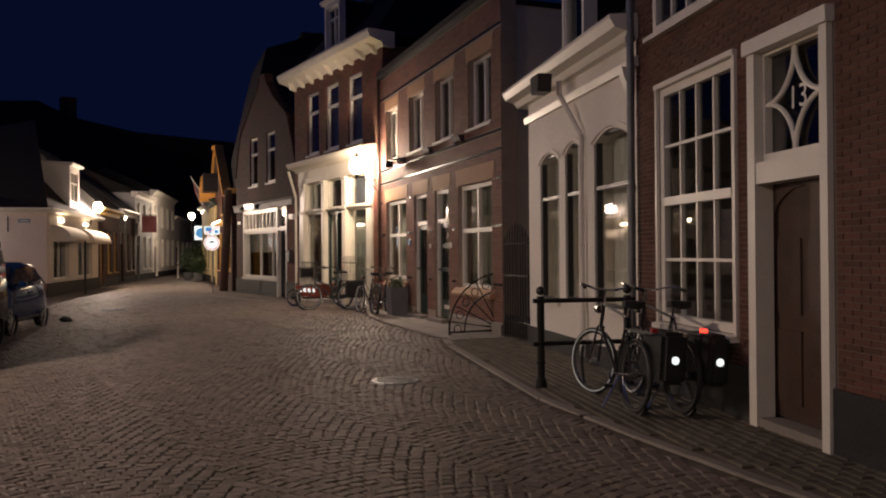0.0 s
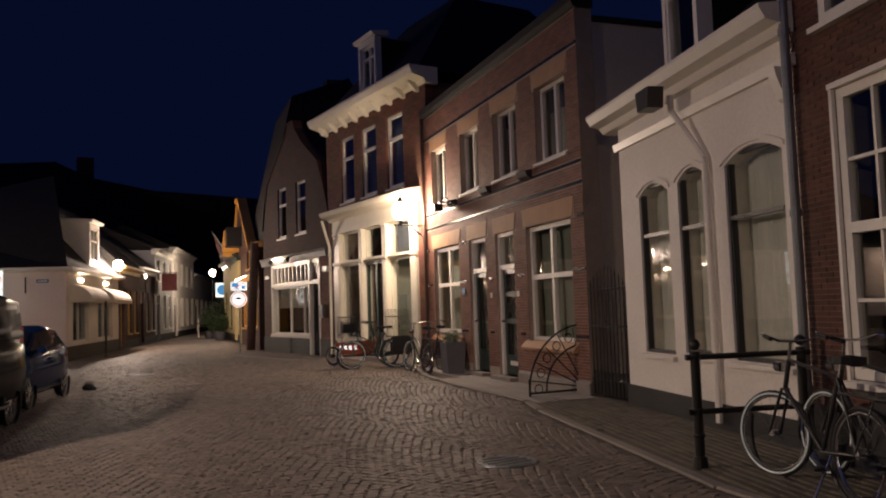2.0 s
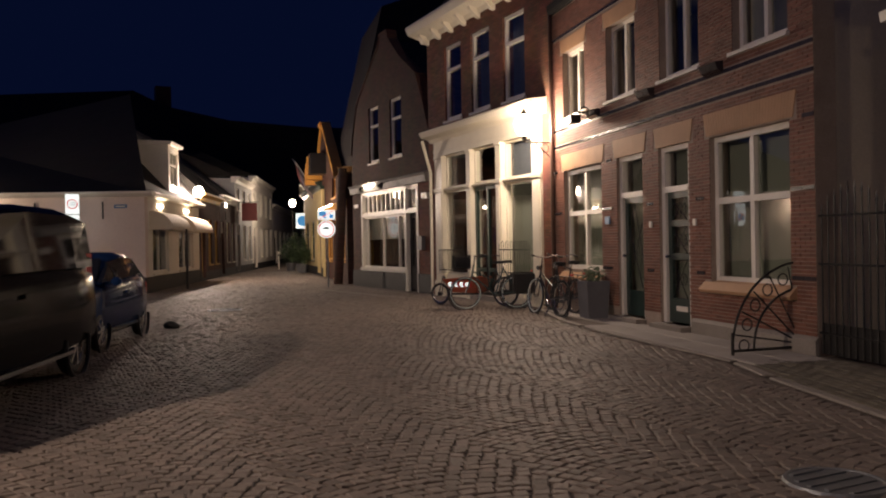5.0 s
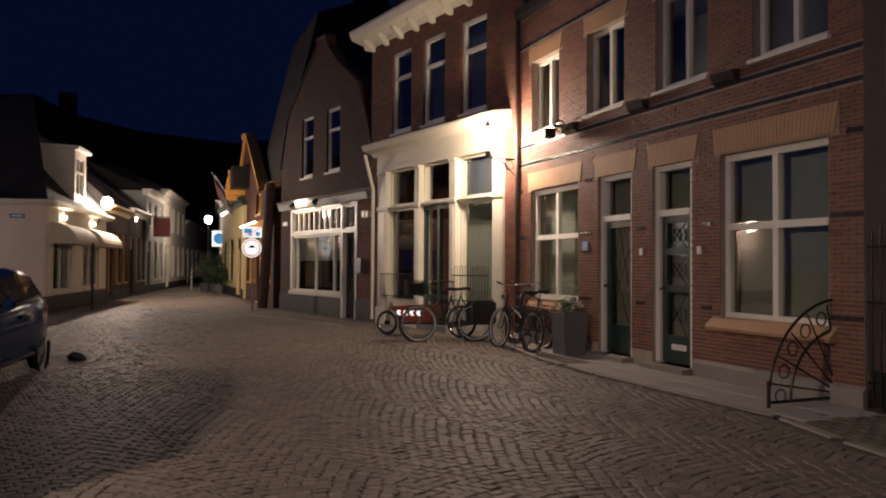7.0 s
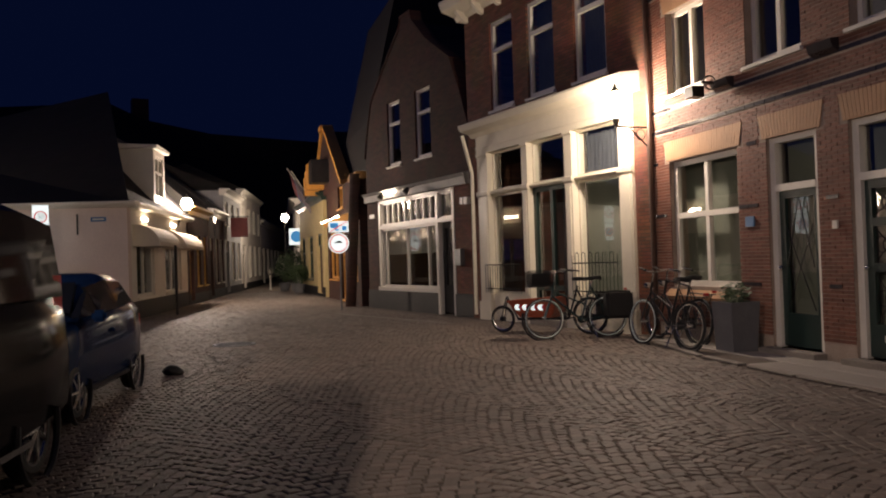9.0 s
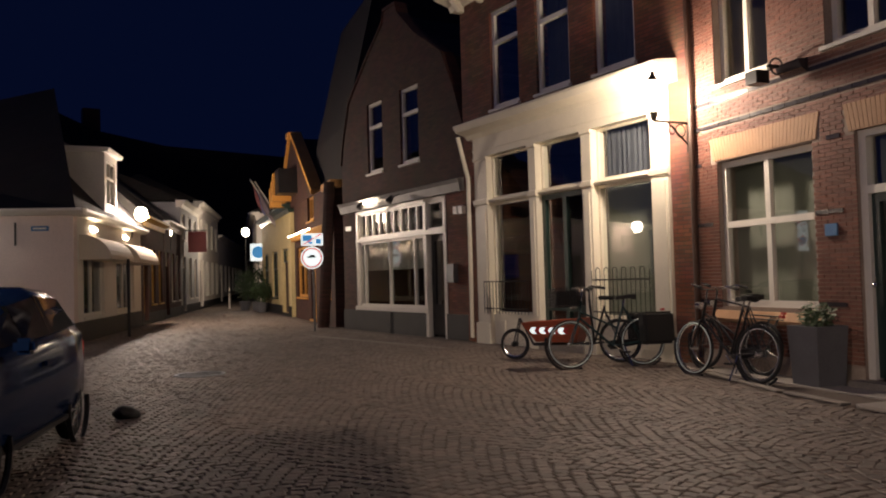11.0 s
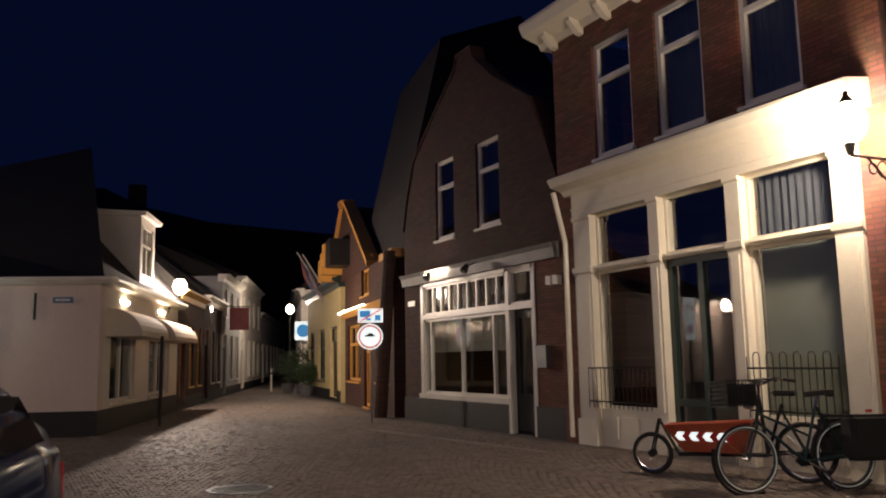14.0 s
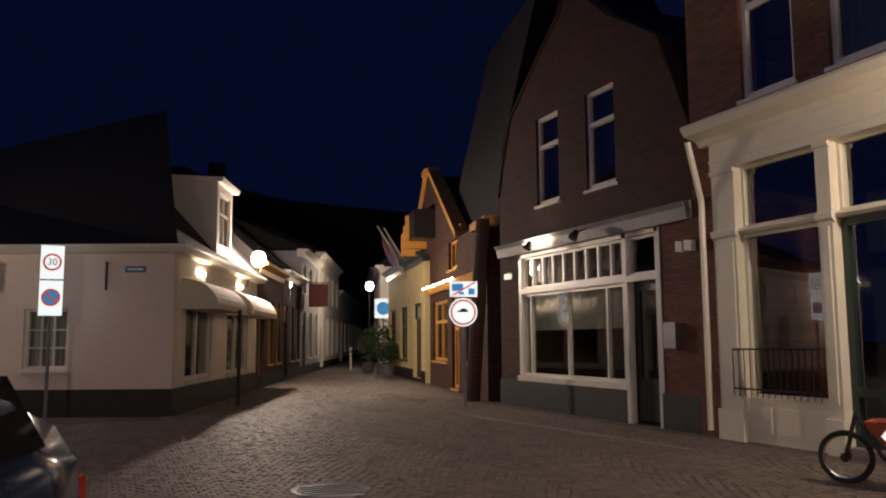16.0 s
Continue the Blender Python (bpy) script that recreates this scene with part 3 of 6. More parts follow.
for a, b, col in ((2.38, 3.26, GREEN_DOOR), (3.78, 4.72, GREEN_DOOR)):
    bm = bmesh.new()
    for p, q in ((a, a + 0.1), (b - 0.1, b)):
        box(bm, BRK, p, q, -0.16, -0.05, 0.1, 2.88)
    box(bm, BRK, a + 0.1, b - 0.1, -0.16, -0.04, 2.16, 2.25)
    box(bm, BRK, a + 0.1, b - 0.1, -0.16, -0.05, 2.8, 2.88)
    part("door_frame", bm, WHITE, brick_house)
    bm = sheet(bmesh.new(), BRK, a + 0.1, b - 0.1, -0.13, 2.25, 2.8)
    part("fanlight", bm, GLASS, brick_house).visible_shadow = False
    bm = wall(bmesh.new(), BRK, a + 0.1, b - 0.1, 0.12, 2.16, 0.05, [(a + 0.2, b - 0.2, 0.5, 1.1), (a + 0.2, b - 0.2, 1.2, 1.62), (a + 0.2, b - 0.2, 1.72, 2.06)] if a < 3 else [(a + 0.2, b - 0.2, 0.55, 2.06)], face=-0.1)
    d = part("door", bm, col, brick_house, "dark green door with wrought iron grille")
    part("door_curtain", box(bmesh.new(), BRK, a + 0.1, b - 0.1, -0.27, -0.26, 0.4, 2.85), BLIND, d)
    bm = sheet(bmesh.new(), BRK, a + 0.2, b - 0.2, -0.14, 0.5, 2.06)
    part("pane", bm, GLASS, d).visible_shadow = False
    bm = bmesh.new()
    m0, m1 = a + 0.22, b - 0.22
    if a < 3:
        for z0, z1 in ((0.5, 1.1), (1.2, 1.62), (1.72, 2.06)):
            for k in range(3):
                c = BRK(m0 + (m1 - m0) * (0.25 + 0.25 * k), -0.09, (z0 + z1) / 2)
                ring(bm, c, BRK.n, 0.09, 0.007, 16, 5)
            tube(bm, BRK(m0, -0.09, z0), BRK(m1, -0.09, z1), 0.007, 5)
            tube(bm, BRK(m0, -0.09, z1), BRK(m1, -0.09, z0), 0.007, 5)
        part("grille", bm, IRON, d)
        bm = box(bmesh.new(), BRK, a + 0.24, b - 0.32, -0.1, -0.088, 0.3, 0.38)
        part("letter_plate", bm, WHITE, d, "white enamel letter plate")
    else:
        for p, q in (((m0, 0.6), (m1, 1.7)), ((m1, 0.6), (m0, 1.7)), ((m0, 1.15), ((m0 + m1) / 2, 2.05)), ((m1, 1.15), ((m0 + m1) / 2, 2.05))):
            tube(bm, BRK(p[0], -0.09, p[1]), BRK(q[0], -0.09, q[1]), 0.008, 5)
        part("grille", bm, IRON, d)
    bm = tube(bmesh.new(), BRK(b - 0.15, -0.1, 1.15), BRK(b - 0.15, -0.05, 1.15), 0.02)
    ball(bm, BRK(b - 0.15, -0.04, 1.15), 0.03)
    part("door_knob", bm, CHROME, d)
    bm = box(bmesh.new(), BRK, a - 0.04, b + 0.04, -0.3, 0.2, 0.0, 0.1)
    part("doorstep", bm, STONE, brick_house)
bm = profile(bmesh.new(), BRK, -0.36, 2.3, ((0, 0), (0.05, 0), (0.05, 0.2), (0.0, 0.25)))
part("plinth", bm, STONE, brick_house)
bm = box(bmesh.new(), BRK, 5.0, 5.18, 0.01, 0.03, 1.72, 1.86)
part("house_plate", bm, ENAMEL_BLUE, brick_house, "small blue enamel plate")
bm = bmesh.new()
for s in (3.5, 2.2):
    box(bm, BRK, s - 0.04, s + 0.04, 0.012, 0.035, 1.62, 1.72)
part("bell_plate", bm, WHITE, brick_house)
bm = tube(bmesh.new(), BRK(7.55, 0.08, 0.1), BRK(7.55, 0.08, 6.2), 0.045)
part("rain_pipe", bm, BROWN_DOOR, brick_house, "dark painted rain pipe")
# spot lamp on the wall
bm = tube(bmesh.new(), BRK(5.7, 0.02, 3.85), BRK(5.7, 0.3, 3.85), 0.02)
ring(bm, BRK(5.7, 0.16, 3.85), BRK.u, 0.1, 0.012, 16, 5)
box(bm, BRK, 5.78, 5.98, 0.2, 0.4, 3.66, 3.82)
wall_spot = thing("wall_spotlight", BRK(5.7, 0, 3.7), "unlit black spotlight on a curled iron bracket", "lamp")
part("spotlight", bm, IRON, wall_spot)

# ---- shop with white pilasters ----
SHP = Run((10.12, 19.5), (10.12, 25.4))
shop = thing("shop_house", SHP(3, 0, 0), "brown brick house over a cream wooden shop front", "house", "row of houses")
UPS = [(1.05, 2.0), (2.65, 3.6), (4.15, 5.1)]
bm = wall(bmesh.new(), SHP, -0.2, 6.2, 4.2, 7.2, 0.3, [(a, b, 4.72, 6.7) for a, b in UPS])
box(bm, SHP, -0.2, 0.42, -0.3, 0, 0, 4.2)
box(bm, SHP, 5.72, 6.2, -0.3, 0, 0, 4.2)
part("wall", bm, BRICK_SHOP, shop)
shell(shop, SHP, -0.2, 6.2, 7.2, 7, BRICK_SHOP)
for a, b in UPS:
    window(shop, SHP, a, b, 4.72, 6.7, WHITE, cuts_z=(6.05,), frame_w=0.08, depth=0.08, behind=DARK_CURTAIN if a < 3 else None)
bm = profile(bmesh.new(), SHP, -0.35, 6.5, ((-0.3, 7.1), (0.05, 7.1), (0.1, 7.2), (0.45, 7.3), (0.52, 7.46), (0.52, 7.52), (-0.3, 7.52)))
part("cornice", bm, CREAM, shop)
for k in range(9):
    bm = profile(bmesh.new(), SHP, 0.1 + k * 0.74, 0.22 + k * 0.74, ((0, 6.98), (0.1, 7.0), (0.3, 7.2), (0.3, 7.29), (0, 7.22)))
    part("console", bm, CREAM, shop)
bm = bmesh.new()
lo = [bm.verts.new(SHP(s, d, 7.5)) for s, d in ((-0.2, 0.2), (6.2, 0.2), (6.2, -7), (-0.2, -7))]
hi = [bm.verts.new(SHP(s, d, 10.4)) for s, d in ((1.6, -2.2), (4.6, -2.2), (4.6, -4.8), (1.6, -4.8))]
for i in range(4):
    j = (i + 1) % 4
    bm.faces.new((lo[i], lo[j], hi[j], hi[i]))
bm.faces.new(hi)
bm.faces.new(lo)
part("roof", bm, TILE_ROOF, shop, "dark hipped roof")
bm = wall(bmesh.new(), SHP, 2.5, 3.6, 7.52, 9.2, 0.2, [(2.6, 3.5, 7.75, 9.05)], face=0.02)
part("dormer", bm, WHITE, shop)
bm = box(bmesh.new(), SHP, 2.54, 3.56, -2.0, -0.5, 7.52, 9.18)
box(bm, SHP, 2.54, 2.58, -0.5, -0.18, 7.52, 9.18)
box(bm, SHP, 3.52, 3.56, -0.5, -0.18, 7.52, 9.18)
part("dormer_cheek", bm, TILE_ROOF, shop)
bm = profile(bmesh.new(), SHP, 2.42, 3.68, ((-0.4, 9.2), (0.1, 9.2), (0.16, 9.3), (-0.4, 9.38)))
part("dormer_cap", bm, WHITE, shop)
window(shop, SHP, 2.6, 3.5, 7.75, 9.05, frame_w=0.06, cuts_s=(3.05,), cuts_z=(8.7,), sill=False, name="dormer_window")
# shop front
PIL = [(0.4, 0.75), (2.12, 2.36), (3.66, 3.87), (5.28, 5.72)]
for a, b in PIL:
    pilaster = part("pilaster", box(bmesh.new(), SHP, a, b, -0.25, 0.06, 0.0, 3.8), CREAM, shop)
    part("panel", box(bmesh.new(), SHP, a + 0.05, b - 0.05, 0.058, 0.078, 0.6, 2.74), CREAM, pilaster)
    part("base", box(bmesh.new(), SHP, a - 0.02, b + 0.02, -0.24, 0.1, 0.0, 0.42), CREAM, pilaster)
    part("capital", profile(bmesh.new(), SHP, a - 0.025, b + 0.025, ((0.03, 2.78), (0.09, 2.84), (0.1, 2.92), (0.03, 2.95))), CREAM, pilaster)
    part("necking", profile(bmesh.new(), SHP, a - 0.015, b + 0.015, ((0.03, 3.7), (0.09, 3.75), (0.09, 3.8), (0.03, 3.8))), CREAM, pilaster)
bm = box(bmesh.new(), SHP, 0.4, 5.72, -0.2, 0.08, 3.8, 4.2)
box(bm, SHP, 0.4, 5.72, 0.08, 0.1, 3.92, 3.96)
part("frieze", bm, CREAM, shop)
bm = profile(bmesh.new(), SHP, 0.2, 5.9, ((-0.1, 4.2), (0.1, 4.2), (0.16, 4.28), (0.38, 4.34), (0.44, 4.44), (0.44, 4.48), (-0.1, 4.56)))
part("shop_cornice", bm, CREAM, shop)
GLZ = [(0.75, 2.12, 0.6), (2.36, 3.66, 0.12), (3.87, 5.28, 0.6)]
for a, b, z0 in GLZ:
    window(shop, SHP, a, b, z0, 2.84, CREAM if z0 > 0.3 else GREEN_DOOR, frame_w=0.05 if z0 > 0.3 else 0.1, depth=0.1, sill=False, behind=BLIND if a < 1 else None, cuts_s=() if z0 > 0.3 else ((a + b) / 2,), cuts_z=() if z0 > 0.3 else (0.75,), name="shop_window" if z0 > 0.3 else "shop_door")
    window(shop, SHP, a, b, 2.92, 3.8, CREAM, frame_w=0.045, depth=0.1, sill=False, name="shop_transom", behind=DARK_CURTAIN if a < 1 else None)
    if z0 > 0.3:
        bm = wall(bmesh.new(), SHP, a, b, 0, z0, 0.15, [], face=-0.03)
        for k in range(3):
            w = (b - a) / 3
            box(bm, SHP, a + k * w + 0.06, a + (k + 1) * w - 0.06, -0.03, -0.012, 0.14, z0 - 0.12)
        part("stall_riser", bm, CREAM, shop)
bm = profile(bmesh.new(), SHP, 0.75, 5.28, ((-0.14, 2.84), (0.02, 2.84), (0.05, 2.88), (0.02, 2.92), (-0.14, 2.92)))
part("transom_rail", bm, CREAM, shop)
bm = box(bmesh.new(), SHP, 2.39, 3.63, -0.25, 0.13, 0, 0.12)
part("doorstep", bm, STONE, shop)
bm = tube(bmesh.new(), SHP(5.9, 0.1, 0.1), SHP(5.9, 0.1, 3.4), 0.045)
tube(bm, SHP(5.9, 0.1, 3.4), SHP(5.82, 0.38, 4.25), 0.045)
part("rain_pipe", bm, CREAM, shop)
for a, b in ((0.78, 2.1), (3.9, 5.36)):
    rail = thing("window_railing", SHP((a + b) / 2, 0.1, 0.6), "low black iron railing before the shop window", "railing", "shop window railings")
    for z in (0.72, 1.25):
        part("rail", tube(bmesh.new(), SHP(a, 0.14, z), SHP(b, 0.14, z), 0.012, 6), IRON, rail)
    n = int((b - a) / 0.1)
    for k in range(n + 1):
        s = a + (b - a) * k / n
        bm = tube(bmesh.new(), SHP(s, 0.14, 0.62), SHP(s, 0.14, 1.4 if a < 1 else 1.26), 0.007, 6)
        if a < 1 and k % 2 and k < n:
            ring(bm, SHP(s + (b - a) / n / 2, 0.14, 1.4), SHP.n, (b - a) / n / 2, 0.007, 8, 5, math.pi, 2 * math.pi, start=SHP.u)
        part("bar", bm, IRON, rail)

# ---- gabled shop ----
GAB = Run((10.15, 25.5), (10.15, 32.0))
gable = thing("gabled_house", GAB(3, 0, 0), "dark brick gabled house with a white wooden shop front", "house", "row of houses")
OUT = [(0.2, 3.2), (0.2, 4.55), (0.55, 5.4), (1.05, 6.35), (2.3, 7.15), (3.1, 7.85), (3.2, 8.15), (3.85, 8.15), (3.95, 7.85), (4.8, 7.25), (6.1, 6.25), (6.5, 5.3), (6.7, 4.6), (6.7, 3.2)]
WIN_G = [(2.2, 3.12), (4.1, 4.98)]


def gable_top(s):
    pts = OUT[1:-1]
    for (a, za), (b, zb) in zip(pts, pts[1:]):
        if a <= s <= b:
            return za + (zb - za) * (s - a) / (b - a)
    return 4.6


bm = bmesh.new()
edges = sorted({*[s for s, z in OUT], *[s for w in WIN_G for s in w]})
for a, b in zip(edges, edges[1:]):
    m = (a + b) / 2
    za, zb = gable_top(a + 1e-4), gable_top(b - 1e-4)
    if any(w[0] < m < w[1] for w in WIN_G):
        prism(bm, GAB, ((a, 3.2), (b, 3.2), (b, 4.15), (a, 4.15)), -0.3, 0)
        prism(bm, GAB, ((a, 5.98), (b, 5.98), (b, zb), (a, za)), -0.3, 0)
    else:
        prism(bm, GAB, ((a, 3.2), (b, 3.2), (b, zb), (a, za)), -0.3, 0)
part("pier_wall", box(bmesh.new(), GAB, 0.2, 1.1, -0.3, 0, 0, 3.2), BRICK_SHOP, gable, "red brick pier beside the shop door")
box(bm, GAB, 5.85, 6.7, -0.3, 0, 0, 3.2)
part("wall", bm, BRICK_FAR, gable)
bm = box(bmesh.new(), GAB, 0.18, 1.1, 0, 0.025, 0, 0.55)
box(bm, GAB, 2.05, 6.72, -0.3, 0.03, 0, 0.55)
part("plinth", bm, PLINTH, gable, "dark grey stone plinth")
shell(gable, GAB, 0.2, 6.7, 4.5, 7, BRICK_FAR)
bm = prism(bmesh.new(), GAB, OUT[1:6] + OUT[9:-1], -7, -0.31)
part("roof", bm, TILE_ROOF, gable)
bm = bmesh.new()
for p, q in zip(OUT[1:-1], OUT[2:-1]):
    prism(bm, GAB, (p, q, (q[0], q[1] + 0.07), (p[0], p[1] + 0.07)), -0.32, 0.04)
part("coping", bm, BRICK_FAR, gable)
for a, b in WIN_G:
    window(gable, GAB, a, b, 4.15, 5.98, WHITE, cuts_z=(5.35,), frame_w=0.08, depth=0.08)
bm = profile(bmesh.new(), GAB, 0.25, 6.6, ((0, 3.2), (0.12, 3.2), (0.16, 3.38), (0.22, 3.46), (0, 3.5)))
part("fascia", bm, mat("grey_fascia_paint", (0.26, 0.25, 0.24), 0.5), gable, "grey painted fascia board")
bm = bmesh.new()
for s in (1.12, 2.02, 5.75):
    box(bm, GAB, s - 0.06, s + 0.06, -0.12, 0.02, 0.55 if s > 3 else 0, 3.2)
box(bm, GAB, 1.1, 5.8, -0.12, 0.03, 2.36, 2.46)
box(bm, GAB, 1.1, 5.8, -0.12, 0.02, 3.12, 3.2)
box(bm, GAB, 2.0, 5.85, -0.12, 0.06, 0.55, 0.66)
part("shop_frame", bm, WHITE, gable)
window(gable, GAB, 2.08, 5.69, 0.66, 2.36, WHITE, frame_w=0.06, cuts_s=(2.64, 3.95, 5.4), depth=0.06, sill=False, name="shop_window", behind=CURTAIN, behind_from=0.55)
window(gable, GAB, 2.08, 5.69, 2.46, 3.12, WHITE, frame_w=0.05, cuts_s=tuple(2.08 + 3.61 * k / 9 for k in range(1, 9)), depth=0.06, sill=False, name="transom_window")
window(gable, GAB, 1.18, 1.96, 2.46, 3.12, WHITE, frame_w=0.05, depth=0.06, sill=False, name="fanlight")
bm = wall(bmesh.new(), GAB, 1.18, 1.96, 0.05, 2.36, 0.05, [(1.3, 1.84, 0.75, 2.2)], face=-0.14)
d = part("door", bm, BLACK, gable, "black glazed shop door")
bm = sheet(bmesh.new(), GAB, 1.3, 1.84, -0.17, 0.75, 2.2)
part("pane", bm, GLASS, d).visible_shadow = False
bm = box(bmesh.new(), GAB, 0.62, 0.92, 0.0, 0.12, 1.25, 1.65)
part("post_box", bm, ZINC, gable, "grey letter box")
for s in (2.9, 4.6):
    bm = tube(bmesh.new(), GAB(s, 0.16, 3.4), GAB(s, 0.42, 3.3), 0.012, 6)
    tube(bm, GAB(s, 0.38, 3.34), GAB(s, 0.48, 3.2), 0.05, 8, 0.09)
    lamp = thing("fascia_lamp", GAB(s, 0.2, 3.3), "small black spot lamp over the shop front", "lamp", "fascia lamps")
    part("lamp_body", bm, IRON, lamp)
lamp = thing("strip_lamp", GAB(4.7, 0.19, 3.36), "lit strip lamp on the grey fascia", "lamp")
part("tube", tube(bmesh.new(), GAB(4.2, 0.19, 3.36), GAB(5.2, 0.19, 3.36), 0.025), LAMP_GLOW, lamp)
bm = box(bmesh.new(), GAB, 6.1, 6.45, 0.02, 0.04, 2.72, 2.84)
part("street_name_plate", bm, WHITE, gable)

flood = thing("floodlight", GAB(0.3, 0, 2.8), "small unlit grey floodlight pair on a wall bracket", "lamp")
part("bracket", box(bmesh.new(), GAB, 0.22, 0.38, 0.0, 0.05, 2.72, 2.86), ZINC, flood)
for s in (0.14, 0.34):
    bm = prism(bmesh.new(), GAB, ((s, 2.7), (s + 0.14, 2.72), (s + 0.14, 2.88), (s, 2.86)), 0.06, 0.17)
    part("lamp_head", bm, WHITE, flood)

# ---- white corner house across the side street ----
COR, SIDE = Run((3.2, 32.35), (-2, 34.5)), Run((3.2, 32.35), (6.2, 40.4), -1)
corner = thing("corner_house", COR(1, 0, 0), "low pale corner house with black plinth and dark roof", "house", "row of houses")
bm = wall(bmesh.new(), COR, 0, 9, 0, 3.15, 0.3, [(2.0, 2.85, 0.9, 2.05)])
part("wall", bm, PINK, corner)
AWN = [(0.5, 3.3), (4.2, 7.6)]
bm = wall(bmesh.new(), SIDE, 0.3, 8.4, 0, 3.15, 0.3, [(0.9, 3.1, 0.62, 2.2), (4.6, 7.2, 0.62, 2.2)])
part("wall", bm, PLASTER, corner)
bm = wall(bmesh.new(), COR, -0.03, 9, 0, 0.52, 0.02, [], face=0.022)
wall(bm, SIDE, -0.03, 8.4, 0, 0.52, 0.02, [], face=0.022)
part("plinth", bm, PLINTH, corner, "black tarred plinth")
window(corner, COR, 2.0, 2.85, 0.9, 2.05, cols=3, rows=3, frame_w=0.06, behind=CURTAIN)
for a, b in ((0.9, 3.1), (4.6, 7.2)):
    window(corner, SIDE, a, b, 0.62, 2.2, WHITE, cuts_s=((a + b) / 2,), frame_w=0.08, name="shop_window")
bm = bmesh.new()
e = [COR(-0.15, 0.3, 3.2), COR(9, 0.3, 3.2), SIDE(8.4, 0.3, 3.2)]
r1 = COR(9, -4.6, 5.6)
lo = [bm.verts.new(v) for v in (e[0], e[1], COR(9, -9, 3.2), SIDE(8.4, -2.0, 3.2), e[2])]
t0, t1 = bm.verts.new((3.2, 36.6, 7.1)), bm.verts.new(r1)
t2 = bm.verts.new(SIDE(8.4, -2.6, 6.4))
bm.faces.new((lo[0], lo[1], t1, t0))
bm.faces.new((lo[0], t0, t2, lo[4]))
bm.faces.new((lo[1], lo[2], t1))
bm.faces.new((lo[2], lo[3], t2, t0, t1))
bm.faces.new((lo[4], t2, lo[3]))
bm.faces.new(lo)
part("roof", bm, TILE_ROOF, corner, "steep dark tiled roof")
bm = profile(bmesh.new(), COR, -0.3, 9, ((-0.1, 3.1), (0.2, 3.12), (0.3, 3.2), (0.3, 3.26), (-0.1, 3.28)))
profile(bm, SIDE, -0.1, 8.4, ((-0.1, 3.1), (0.2, 3.12), (0.3, 3.2), (0.3, 3.26), (-0.1, 3.28)))
part("gutter", bm, WHITE, corner)
bm = wall(bmesh.new(), SIDE, 3.5, 5.1, 3.3, 5.2, 1.6, [(3.75, 4.85, 3.7, 5.0)], face=-0.05)
profile(bm, SIDE, 3.35, 5.25, ((-1.6, 5.2), (0.08, 5.2), (0.12, 5.3), (-1.6, 5.38)))
part("dormer", bm, PLASTER, corner)
window(corner, SIDE, 3.75, 4.85, 3.7, 5.0, cuts_s=(4.3,), cuts_z=(4.5,), frame_w=0.07, sill=False, name="dormer_window")
for a, b in AWN:
    bm = bmesh.new()
    n = 8
    shape = [(0.75 * math.sin(math.pi / 2 * k / n), 2.05 + 0.62 * math.cos(math.pi / 2 * k / n)) for k in range(n + 1)]
    profile(bm, SIDE, a, b, [(0.0, 2.05)] + shape)
    part("awning", bm, PLASTER_CREAM, corner, "pale barrel awning")
for s in (1.3, 3.4):
    bm = box(bmesh.new(), COR, s - 0.02, s + 0.02, 0.0, 0.03, 2.4, 2.95)
    part("wall_anchor", bm, IRON, corner)
bm = box(bmesh.new(), COR, 0.55, 0.95, 0.0, 0.02, 2.74, 2.86)
plate = part("street_name_plate", bm, ENAMEL_BLUE, corner, "blue enamel street name plate")
bm = box(bmesh.new(), COR, 0.6, 0.9, 0.02, 0.024, 2.78, 2.82)
part("writing", bm, WHITE, plate)
bm = tube(bmesh.new(), SIDE(2.35, 0.78, 0), SIDE(2.35, 0.78, 2.1), 0.04)
part("post", bm, PLINTH, corner)


